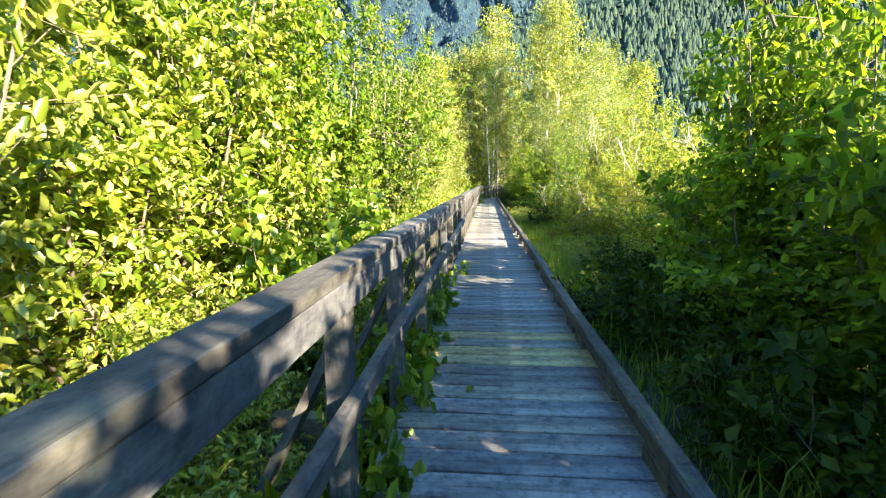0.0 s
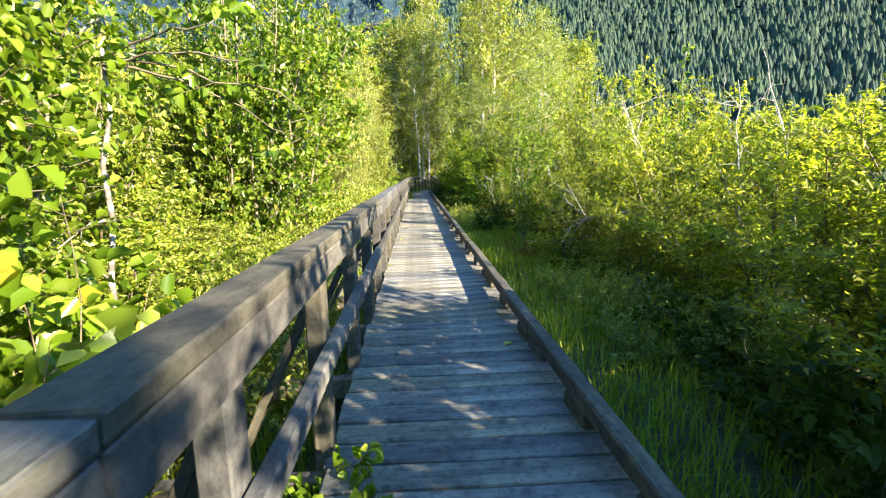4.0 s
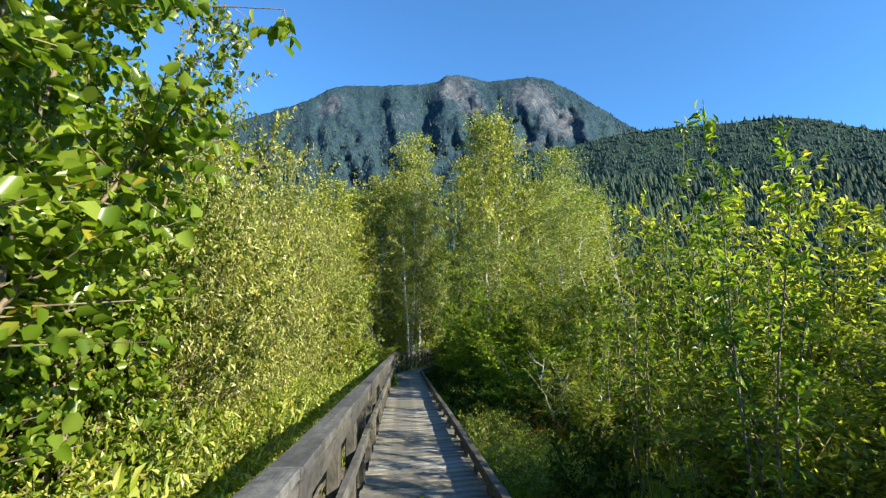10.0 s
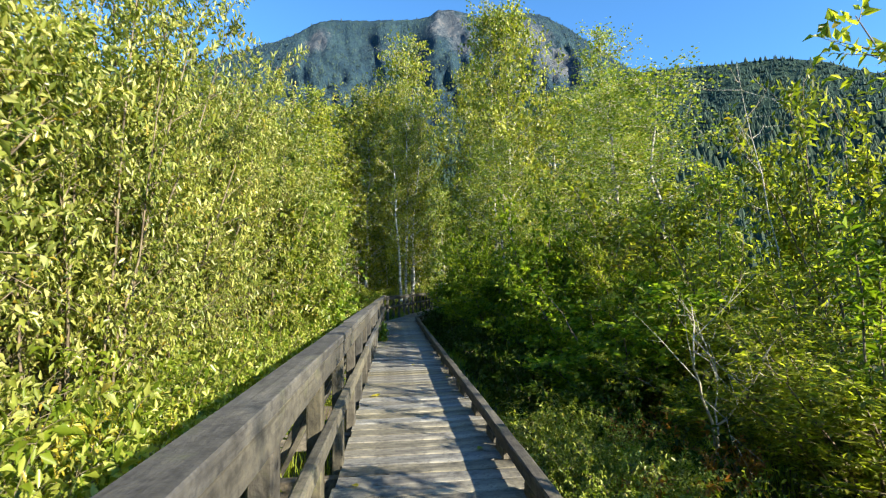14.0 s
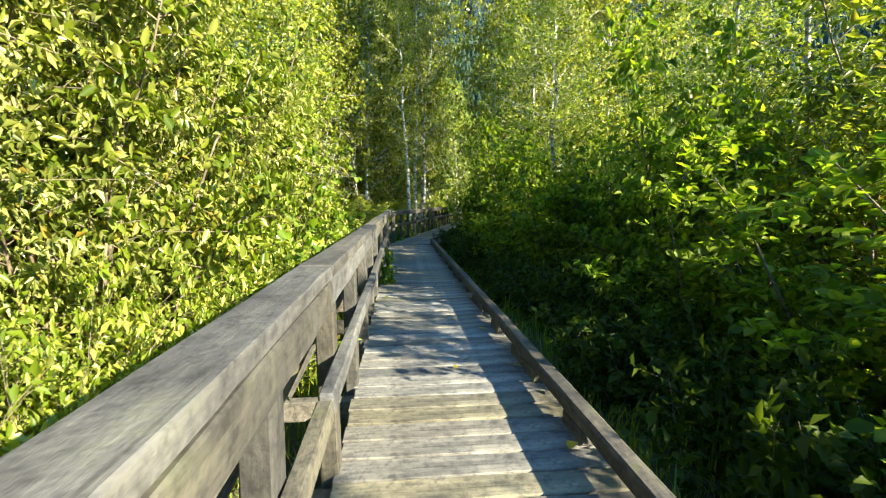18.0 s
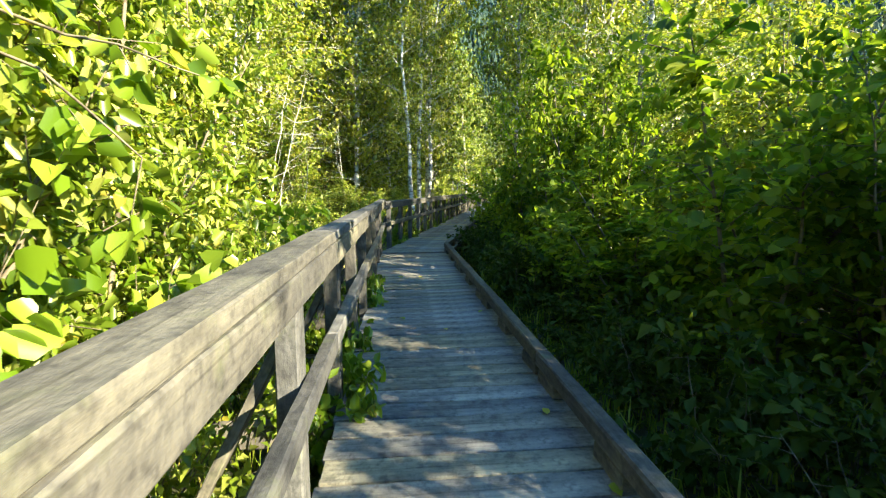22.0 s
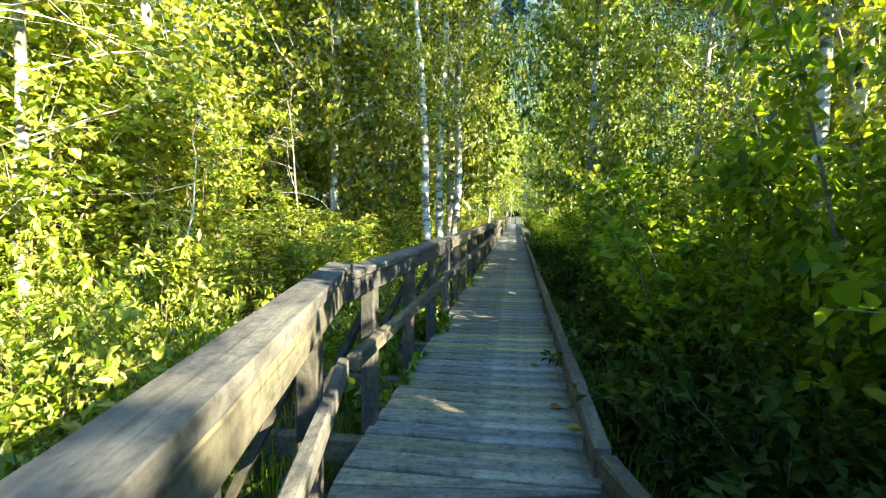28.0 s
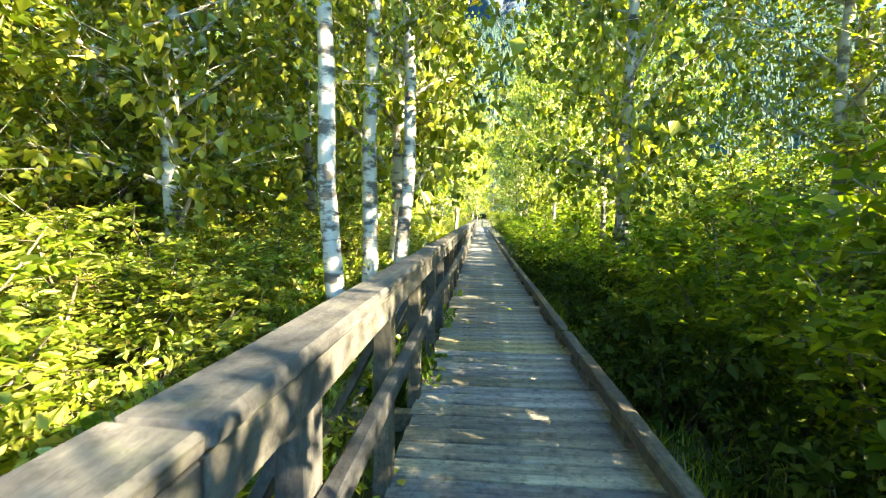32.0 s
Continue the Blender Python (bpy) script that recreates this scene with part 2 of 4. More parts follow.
def hillside(name, dark, mid, pale, rock=None):
    """A far mountain side: forest floor in patches, and bare rock where the mesh says so."""
    m, t, p, L = material(name)
    wide = noise_tex(t, 0.006, 8.0, 0.65, (1, 1, 0.45))
    fine = noise_tex(t, 0.045, 7.0, 0.72, (1, 1, 0.4))
    r = ramp(t, [(0.34, dark), (0.52, mid), (0.7, pale)])
    L.new(fine.outputs[0], r.inputs[0])
    wr = ramp(t, [(0.35, (0.6, 0.68, 0.8)), (0.65, (1.15, 1.1, 1.0))])
    L.new(wide.outputs[0], wr.inputs[0])
    col = mixed(t, "MULTIPLY", r.outputs[0], wr.outputs[0], 0.9)
    if rock:
        streak = noise_tex(t, 0.02, 8.0, 0.75, (1, 1, 0.22))
        rr = ramp(t, [(0.34, rock[0]), (0.5, rock[1]), (0.66, rock[2])])
        L.new(streak.outputs[0], rr.inputs[0])
        at = t.nodes.new("ShaderNodeAttribute")
        at.attribute_name = "bare"
        add = t.nodes.new("ShaderNodeMath")
        add.operation = "MULTIPLY_ADD"
        add.inputs[1].default_value = 0.55
        L.new(at.outputs["Fac"], add.inputs[0])
        L.new(fine.outputs[0], add.inputs[2])
        rk = ramp(t, [(0.8, (0, 0, 0)), (0.94, (1, 1, 1))])
        L.new(add.outputs[0], rk.inputs[0])
        col = mixed(t, "MIX", col, rr.outputs[0], rk.outputs[0])
    L.new(col, p.inputs["Base Color"])
    p.inputs["Roughness"].default_value, p.inputs["Specular IOR Level"].default_value = 0.95, 0.1
    bumped(t, p, fine.outputs[0], 1.0, 16.0)
    return m


# distance haze is put into these forest and rock colours as blue
hazed_mount_mat = hillside("hazed_forested_rock", (0.013, 0.03, 0.054), (0.024, 0.052, 0.072), (0.042, 0.076, 0.074), ((0.025, 0.04, 0.062), (0.065, 0.08, 0.1), (0.15, 0.148, 0.15)))
hill_mat = hillside("forested_slope", (0.016, 0.036, 0.034), (0.03, 0.06, 0.046), (0.06, 0.092, 0.05))
# needle colours pushed towards blue in place of haze, most on the far side
hazed_far_conifer_mat = leaf("hazed_far_needles", (0.014, 0.034, 0.046), (0.026, 0.056, 0.066), (0.044, 0.08, 0.07), 0.08, 0.8)
hazed_mid_conifer_mat = leaf("hazed_ridge_needles", (0.017, 0.042, 0.046), (0.028, 0.062, 0.058), (0.04, 0.078, 0.06), 0.08, 0.9)
hazed_conifer_mat = leaf("hazed_hill_needles", (0.018, 0.04, 0.034), (0.028, 0.058, 0.042), (0.042, 0.076, 0.044), 0.1, 0.9)


# ---- mesh helpers ----
def mesh_from(name, verts, loops, sizes, mats, slots=None):
    """A mesh from arrays: corner list per face in one row, with the number of corners of each face."""
    me = bpy.data.meshes.new(name)
    verts = np.asarray(verts, dtype=np.float32)
    loops = np.asarray(loops, dtype=np.int32)
    sizes = np.asarray(sizes, dtype=np.int32)
    me.vertices.add(len(verts))
    me.vertices.foreach_set("co", verts.ravel())
    me.loops.add(len(loops))
    me.loops.foreach_set("vertex_index", loops)
    me.polygons.add(len(sizes))
    starts = np.concatenate(([0], np.cumsum(sizes)[:-1])).astype(np.int32)
    me.polygons.foreach_set("loop_start", starts)
    me.polygons.foreach_set("loop_total", sizes)
    for m in mats:
        me.materials.append(m)
    if slots is not None:
        me.polygons.foreach_set("material_index", np.asarray(slots, dtype=np.int32))
    me.update(calc_edges=True)
    return me


def part(name, data, parent, label="", m=None):
    ob = new(name, data)
    ob.parent = parent
    if m is not None:
        ob.matrix_basis = m
    if label:
        tagged(ob, label)
    return ob


def timber(name, sx, sy, sz, mat, bevel=0.008, rng=None, wobble=0.0, cuts=0):
    """A sawn timber centred on its origin with eased, slightly worn edges."""
    bm = bmesh.new()
    bmesh.ops.create_cube(bm, size=1.0)
    bmesh.ops.scale(bm, vec=(sx, sy, sz), verts=bm.verts)
    if cuts:
        long = max(range(3), key=lambda i: (sx, sy, sz)[i])
        es = [e for e in bm.edges if abs((e.verts[0].co - e.verts[1].co)[long]) > 1e-4]
        bmesh.ops.subdivide_edges(bm, edges=es, cuts=cuts, use_grid_fill=True)
    bmesh.ops.bevel(bm, geom=[e for e in bm.edges if e.calc_face_angle(0) > 0.5], offset=bevel, segments=1, affect="EDGES")
    if rng is not None and wobble:
        for v in bm.verts:
            v.co += Vector((rng.uniform(-wobble, wobble), rng.uniform(-wobble, wobble), rng.uniform(-wobble, wobble)))
    me = bpy.data.meshes.new(name)
    bm.to_mesh(me)
    bm.free()
    me.materials.append(mat)
    return me


class Tubes:
    """Gathers tapered round branches into one mesh."""

    def __init__(self):
        self.v, self.l, self.s, self.n = [], [], [], 0

    def add(self, pts, radii, sides=5):
        pts = np.asarray(pts, dtype=float)
        k = len(pts)
        tang = np.gradient(pts, axis=0)
        tang /= np.linalg.norm(tang, axis=1)[:, None] + 1e-9
        ref = np.array([0.31, 0.87, 0.12])
        a = np.cross(tang, ref)
        a /= np.linalg.norm(a, axis=1)[:, None] + 1e-9
        b = np.cross(tang, a)
        ang = np.arange(sides) * 2 * np.pi / sides
        ring = a[:, None, :] * np.cos(ang)[None, :, None] + b[:, None, :] * np.sin(ang)[None, :, None]
        v = pts[:, None, :] + ring * np.asarray(radii)[:, None, None]
        self.v.append(v.reshape(-1, 3))
        i = np.arange(k - 1)[:, None] * sides
        j = np.arange(sides)[None, :]
        j2 = (j + 1) % sides
        q = np.stack([i + j, i + j2, i + sides + j2, i + sides + j], -1).reshape(-1, 4) + self.n
        self.l.append(q.ravel())
        self.s.append(np.full(len(q), 4))
        self.n += k * sides

    def mesh(self, name, mat):
        me = mesh_from(name, np.concatenate(self.v), np.concatenate(self.l), np.concatenate(self.s), [mat])
        me.polygons.foreach_set("use_smooth", np.ones(len(me.polygons), dtype=bool))
        return me


def unit(v):
    return v / (np.linalg.norm(v, axis=-1, keepdims=True) + 1e-9)


def leaf_mesh(name, pos, along, up, length, wide, mat, rng, fold=0.35, round_=True):
    """Folded leaf blades: two facets (pointed) or two four-cornered halves (rounded) each."""
    n = len(pos)
    along = unit(along)
    side = unit(np.cross(along, up))
    nor = np.cross(side, along)
    ln = (length * rng.uniform(0.65, 1.25, n))[:, None]
    w = ln * wide * rng.uniform(0.8, 1.2, n)[:, None]
    lift = nor * w * fold
    curl = -nor * ln * rng.uniform(0.0, 0.25, n)[:, None]
    if round_:
        v = np.stack([pos, pos + along * ln * 0.28 + side * w * 0.46 + lift * 0.8, pos + along * ln * 0.68 + side * w * 0.42 + lift * 0.8 + curl * 0.4,
                      pos + along * ln + curl,
                      pos + along * ln * 0.68 - side * w * 0.42 + lift * 0.8 + curl * 0.4, pos + along * ln * 0.28 - side * w * 0.46 + lift * 0.8], 1)
        f = np.array([0, 1, 2, 3, 0, 3, 4, 5])
        nv, nf = 6, 2
    else:
        v = np.stack([pos, pos + along * ln * 0.45 + side * w * 0.5 + lift, pos + along * ln + curl, pos + along * ln * 0.45 - side * w * 0.5 + lift], 1)
        f = np.array([0, 1, 2, 0, 2, 3])
        nv, nf = 4, 2
    loops = (f[None, :] + np.arange(n)[:, None] * nv).ravel()
    sizes = np.full(n * nf, len(f) // nf)
    return mesh_from(name, v.reshape(-1, 3), loops, sizes, [mat])


def plant_meshes(name, seed, height, spread, stems, twigs, leaves, length, wide, mat, barkm, twig=0.5, low=0.03, round_=False,
                 upright=0.4, stem_r=0.016, inner=0.0, split=False):
    """A many-stemmed shrub: bowed stems, side twigs and their leaves. Returns (part name, mesh) pairs."""
    rng = np.random.default_rng(seed)
    tubes, out = Tubes(), []
    lp, la, lu = [], [], []
    for s in range(stems):
        az = 2 * np.pi * (s + rng.uniform(0, 0.9)) / stems
        rad = spread * rng.uniform(0.25, 1.0) * (1 - inner * 0.5)
        h = height * (rng.uniform(0.4, 1.0) if s else 1.0)
        o = np.array([np.cos(az), np.sin(az), 0.0])
        p0 = o * spread * rng.uniform(0.03, 0.22)
        p2 = o * rad + np.array([0, 0, h]) + rng.normal(0, 0.06, 3)
        p1 = p0 + o * rad * 0.35 + np.array([0, 0, h * 0.62]) + rng.normal(0, 0.07, 3)
        tt = np.linspace(0, 1, 7)[:, None]
        pts = (1 - tt) ** 2 * p0 + 2 * tt * (1 - tt) * p1 + tt ** 2 * p2
        pts[1:-1] += rng.normal(0, 0.02, (5, 3)) * height * 0.4
        if split:
            one = Tubes()
            one.add(pts, np.linspace(stem_r, stem_r * 0.2, 7) * (0.7 + 0.15 * height), 5)
            out.append(("stem", one.mesh(name + "_stem", barkm)))
        else:
            tubes.add(pts, np.linspace(stem_r, stem_r * 0.2, 7) * (0.7 + 0.15 * height), 5)
        nt = int(twigs * (0.7 + 0.6 * rng.random()))
        tp = low + (1 - low) * rng.random(nt) ** 0.8
        idx = np.clip(tp * 6, 0, 5.999)
        i0 = idx.astype(int)
        fr = (idx - i0)[:, None]
        base = pts[i0] * (1 - fr) + pts[i0 + 1] * fr
        d = unit(rng.normal(0, 1, (nt, 3)) * np.array([1, 1, 0.45]))
        d = unit(d + o * 0.35 + np.array([0, 0, upright]))
        tl = twig * rng.uniform(0.5, 1.25, nt) * (1.15 - 0.55 * tp)
        for k in range(nt):
            e = base[k] + d[k] * tl[k]
            if k % 2 == 0:
                tubes.add([base[k], e], [stem_r * 0.28, stem_r * 0.1], 3)
        m = leaves
        u = np.linspace(0.12, 1.0, m)[None, :] + rng.uniform(-0.04, 0.04, (nt, m))
        pos = base[:, None, :] + d[:, None, :] * (tl[:, None] * u)[..., None]
        pos[..., 2] += tl[:, None] * 0.16 * u * (1 - u)
        perp = unit(np.cross(d[:, None, :], rng.normal(0, 1, (nt, m, 3))))
        al = unit(d[:, None, :] * 0.55 + perp * 0.85 + np.array([0, 0, -0.12]))
        nu = unit(rng.normal(0, 0.55, (nt, m, 3)) + np.array([0, 0, 0.9]) + o * 0.2)
        lp.append(pos.reshape(-1, 3)), la.append(al.reshape(-1, 3)), lu.append(nu.reshape(-1, 3))
    lp, la, lu = np.concatenate(lp), np.concatenate(la), np.concatenate(lu)
    return out + [("branchwork", tubes.mesh(name + "_branchwork", barkm)),
                  ("foliage", leaf_mesh(name + "_foliage", lp, la, lu, length, wide, mat, rng, round_=round_))]


def tree_meshes(name, seed, height, crown, leafs, length, wide, mat, barkm, r=0.1, lean=(0.0, 0.0), bole=0.35, limbs=22, twigs=14):
    """A slender tree: tapered wavy trunk, limbs, twigs and leaves. Returns trunk, limb and crown meshes."""
    rng = np.random.default_rng(seed)
    tr, lim = Tubes(), Tubes()
    k = 12
    tt = np.linspace(0, 1, k)
    pts = np.stack([lean[0] * tt ** 1.3, lean[1] * tt ** 1.3, height * tt], 1)
    pts[1:, :2] += np.cumsum(rng.normal(0, 0.055, (k - 1, 2)), 0) * height / 9
    tr.add(pts, r * (1 - 0.93 * tt ** 0.9), 9)
    lp, la, lu = [], [], []
    per = leafs // limbs
    for s in range(limbs):
        f = bole + (1 - bole) * (s + rng.random()) / limbs
        i = min(int(f * (k - 1)), k - 2)
        b = pts[i] + (pts[i + 1] - pts[i]) * (f * (k - 1) - i)
        az = s * 2.4 + rng.uniform(-0.5, 0.5)
        g = (f - bole) / (1 - bole)
        ln = crown * (0.35 + 1.1 * g * (1 - g) * 2.2) * rng.uniform(0.65, 1.15) * (1 - 0.45 * g)
        d = unit(np.array([np.cos(az), np.sin(az), rng.uniform(0.35, 0.95)]))
        q = np.stack([b, b + d * ln * 0.5, b + d * ln + np.array([0, 0, -0.1 * ln])])
        lim.add(q, [r * 0.28 * (1.1 - f), r * 0.18 * (1.1 - f), 0.004], 5)
        nt = twigs
        tb = rng.uniform(0.15, 1.0, nt)[:, None]
        base = np.where(tb < 0.5, q[0] + (q[1] - q[0]) * tb * 2, q[1] + (q[2] - q[1]) * (tb * 2 - 1))
        td = unit(rng.normal(0, 1, (nt, 3)) * np.array([1, 1, 0.7]) + d * 0.7)
        tl = crown * 0.3 * rng.uniform(0.4, 1.3, nt)
        for j in range(nt):
            lim.add([base[j], base[j] + td[j] * tl[j]], [0.006, 0.002], 3)
        m = max(per // nt, 4)
        u = 1.08 - rng.uniform(0, 1, (nt, m)) ** 1.6
        pos = base[:, None, :] + td[:, None, :] * (tl[:, None] * u)[..., None] + rng.normal(0, 0.085, (nt, m, 3))
        lp.append(pos.reshape(-1, 3))
        la.append(unit(rng.normal(0, 1, (nt * m, 3)) + np.array([0, 0, -0.3])))
        lu.append(unit(rng.normal(0, 0.6, (nt * m, 3)) + np.array([0, 0, 0.8])))
    cr = leaf_mesh(name + "_crown", np.concatenate(lp), np.concatenate(la), np.concatenate(lu), length, wide, mat, rng, round_=False)
    return [("trunk", tr.mesh(name + "_trunk", barkm)), ("branchwork", lim.mesh(name + "_branchwork", pale_bark)), ("crown", cr)]


def plant(name, meshes, x, y, z, scale, turn, label, category, group=""):
    e = new(name)
    e.matrix_basis = pose(x, y, z, 0, 0, turn) @ Matrix.Diagonal((scale[0], scale[0], scale[1], 1))
    for nm, me in meshes:
        o = part(nm, me, e)
        if nm == "branchwork":
            tagged(o, kind="stuff")
    return tagged(e, label, category, group)


# ---- ground ----
GZ = -0.42
PIV = 38.37                        # where the walk bends


def ground_z(x, y):
    d = abs(x - max(0.0, (y - PIV) * 0.238))
    return GZ + 0.1 * noise.noise((x * 0.25, y * 0.25, 0)) + 0.06 * noise.noise((x * 0.9, y * 0.9, 3)) * min(1, d / 3)


xs = np.unique(np.concatenate([np.linspace(-14, 24, 58), [-3000, -800, -200, -60, -30, 45, 80, 250, 900, 3000]]))
ys = np.unique(np.concatenate([np.linspace(-8, 118, 127), [-3000, -700, -150, -40, 150, 200, 300]]))
gv = [(x, y, ground_z(x, y) if -15 < x < 25 and -9 < y < 119 else GZ) for y in ys for x in xs]
nx = len(xs)
gf = [(j * nx + i, j * nx + i + 1, (j + 1) * nx + i + 1, (j + 1) * nx + i) for j in range(len(ys) - 1) for i in range(nx - 1)]
gm = bpy.data.meshes.new("ground")
gm.from_pydata(gv, [], gf)
gm.materials.append(ground_mat)
tagged(new("ground", gm), "damp dark forest soil with patches of moss", "ground", kind="structure")

# ---- mountains behind, seen over the bushes ----
def far_ridge(az):
    """Height angle of the rocky mountain's skyline, in degrees, at az degrees right of the walk."""
    return float(np.interp(az, [-75, -45, -30, -20, -13.8, -11.6, -9.2, -6.9, 3.0, 4.6, 5.6, 7.8, 9.6, 11.4, 13.6, 16.6, 19, 21.8, 25.5, 27.5, 30.2, 36, 50, 75, 100],
                           [9, 15, 20, 24.2, 26.8, 27.7, 29.1, 29.6, 30.1, 30.4, 31.0, 31.0, 30.5, 30.05, 30.2, 30.2, 29.6, 27.9, 25.2, 23.6, 22.0, 19, 14, 9, 6]))


def mid_ridge(az):
    return float(np.interp(az, [-75, -30, -5, 6, 12.8, 16.2, 20.7, 25, 30, 33, 39, 42, 45.5, 48.5, 58, 75, 100], [5, 9, 15, 19, 21.1, 21.9, 22.0, 22.6, 22.5, 22.2, 21.4, 21.0, 19.7, 17.9, 14, 10, 7]))


def near_ridge(az):
    return float(np.interp(az, [-75, -30, -5, 8, 17, 25, 30, 36.5, 40.5, 44, 48.3, 60, 100], [4, 8, 13, 17, 18.6, 17.6, 17.0, 16.2, 15.2, 14.8, 14.3, 11, 6]))


#             skyline, radius at the foot and at the top, height angle at the foot, strength of the gullies
SLOPES = {"far": (far_ridge, 1900.0, 3300.0, 10.0, 1.0), "mid": (mid_ridge, 1000.0, 1500.0, 5.0, 0.45), "near": (near_ridge, 320.0, 720.0, 0.3, 0.22)}


def slope_point(which, az, f):
    """A point of a mountain side; f: 0 at the foot, 1 at the skyline."""
    line, r0, r1, foot, gully = SLOPES[which]
    e = line(az) + 0.12 * noise.fractal((az * 1.9, 0.4, r0), 0.8, 2.0, 4)
    k = foot + (e - foot) * f ** 0.9
    fade = min(1, f * 5) * (1 - f ** 5)
    n1 = noise.ridged_multi_fractal((az * 0.17 + 0.04 * k, f * 1.3, r0 * 0.01), 0.9, 2.1, 5, 1.0, 2.0) - 1.0
    n2 = noise.fractal((az * 0.55, f * 5.0, r0 * 0.02), 0.8, 2.1, 5)
    rr = (r0 + (r1 - r0) * f ** 1.15) * (1 - gully * fade * (0.075 * n1 + 0.03 * n2))
    k += gully * fade * 0.7 * n2
    a = radians(az)
    return rr * math.sin(a), rr * math.cos(a), rr * math.tan(radians(k)) + 1.4


def bareness(az, f):
    """How much bare cliff a spot of the far mountain shows."""
    b = 0.0
    for ca, cf, wa, wf, k in ((7.0, 0.93, 3.4, 0.10, 1.0), (9.0, 0.84, 3.0, 0.10, 0.9), (16.5, 0.88, 4.2, 0.12, 1.0), (20.0, 0.76, 4.0, 0.14, 0.95), (16.0, 0.62, 4.0, 0.1, 0.7), (0.0, 0.8, 4.0, 0.12, 0.6), (-9.0, 0.9, 2.5, 0.1, 0.85), (-3.0, 0.85, 3.0, 0.1, 0.5)):
        b = max(b, k * math.exp(-((az - ca) / wa) ** 2 - ((f - cf) / wf) ** 2))
    return b


def mountain_side(which, na, nf, mat, name, label):
    mv, bare = [], []
    for j in range(nf + 2):
        for i in range(na + 1):
            az, f = -70 + 165 * i / na, min(j / nf, 1.0)
            q = slope_point(which, az, f)
            mv.append(q if j <= nf else (q[0] * 1.2, q[1] * 1.2, -5.0))
            bare.append(bareness(az, f) if which == "far" else 0.0)
    mf = [(j * (na + 1) + i, j * (na + 1) + i + 1, (j + 1) * (na + 1) + i + 1, (j + 1) * (na + 1) + i) for j in range(nf + 1) for i in range(na)]
    me = bpy.data.meshes.new(name)
    me.from_pydata(mv, [], mf)
    me.attributes.new("bare", "FLOAT", "POINT").data.foreach_set("value", np.array(bare, dtype=np.float32))
    me.materials.append(mat)
    me.polygons.foreach_set("use_smooth", np.ones(len(me.polygons), dtype=bool))
    tagged(new(name, me), label, "mountain", kind="structure")


mountain_side("far", 420, 110, hazed_mount_mat, "backdrop_mountain", "forested mountain with grey rock cliffs under the summit, tinted blue for haze")
mountain_side("mid", 200, 30, hill_mat, "backdrop_ridge", "long dark green forested ridge before the mountain")
mountain_side("near", 160, 24, hill_mat, "backdrop_hill", "low hill under dense dark conifers")


def conifers(name, which, count, tall, tiers, sides, mat, seed, label):
    rng = np.random.default_rng(seed)
    V, F, n = [], [], 0
    for _ in range(count):
        az, f = rng.uniform(-22, 62), rng.uniform(0.02, 1.0) ** 0.8
        if which == "far" and rng.random() < bareness(az, f) * 1.5:
            continue
        if which == "mid" and 36 < az < 52 and f < 0.62 + 0.1 * noise.noise((az * 0.4, 2.0, 1.0)):
            continue
        x, y, z = slope_point(which, az, f)
        h = tall * rng.uniform(0.55, 1.2) * (1.0 + 0.25 * noise.noise((x * 0.01, y * 0.01, 3.0)))
        w = h * rng.uniform(0.2, 0.34)
        for t in range(tiers):
            a0 = rng.uniform(0, 6.28)
            z0 = z + h * (0.02 + 0.8 * t / tiers)
            z1 = z + h * min(1.0, 0.02 + 0.8 * t / tiers + 0.52 + 0.5 / tiers)
            ww = w * (1 - 0.75 * t / tiers)
            V += [(x + ww * rng.uniform(0.8, 1.2) * math.cos(a0 + k * 6.283 / sides), y + ww * rng.uniform(0.8, 1.2) * math.sin(a0 + k * 6.283 / sides), z0) for k in range(sides)] + [(x, y, z1)]
            F += [(n + k, n + (k + 1) % sides, n + sides) for k in range(sides)]
            n += sides + 1
    me = bpy.data.meshes.new(name)
    me.from_pydata(V, [], F)
    me.materials.append(mat)
    tagged(new(name, me), label, "forest", kind="stuff")


conifers("far_forest", "far", 15000, 17.0, 1, 4, hazed_far_conifer_mat, 5, "conifers high on the mountain side, coloured blue-green for distance haze")
conifers("ridge_forest", "mid", 15000, 11.5, 1, 5, hazed_mid_conifer_mat, 6, "dense dark green conifers along the ridge, tinted bluer for haze")
conifers("hill_forest", "near", 9000, 16.0, 3, 6, hazed_conifer_mat, 7, "dense dark green conifer forest on the hill side, tinted bluer for haze")

# ---- boardwalk ----
TURN = -13.4                       # the second stretch bears right
XL, XR = -0.62, 0.78              # deck edges
SEG1 = Matrix.Identity(4)
SEG2 = pose(XR, PIV, 0, 0, 0, TURN) @ pose(-XR, 0, 0)   # local y = 0 at the bend
SEG2_LEN = 68.0
rnd = random.Random(11)

boardwalk = new("boardwalk")
tagged(boardwalk, "weathered grey timber boardwalk of wide cross planks", "boardwalk", kind="structure")
PW, PT = 0.176, 0.045
plank_meshes = [timber("plank", XR - XL + rnd.uniform(-0.012, 0.015), PW + rnd.uniform(-0.006, 0.003), PT, deck_wood, 0.004, rnd, 0.0028, 5) for _ in range(14)]
patch_mesh = timber("plank", XR - XL, PW, PT, patch_wood, 0.006, rnd, 0.002, 5)


def lay(seg, y, me):
    part("plank", me, boardwalk, "", seg @ pose((XL + XR) / 2 + rnd.uniform(-0.012, 0.012), y, -PT / 2 + rnd.uniform(-0.003, 0.003),
                                             rnd.uniform(-0.6, 0.6), rnd.uniform(-0.12, 0.12), rnd.uniform(-0.25, 0.25)))


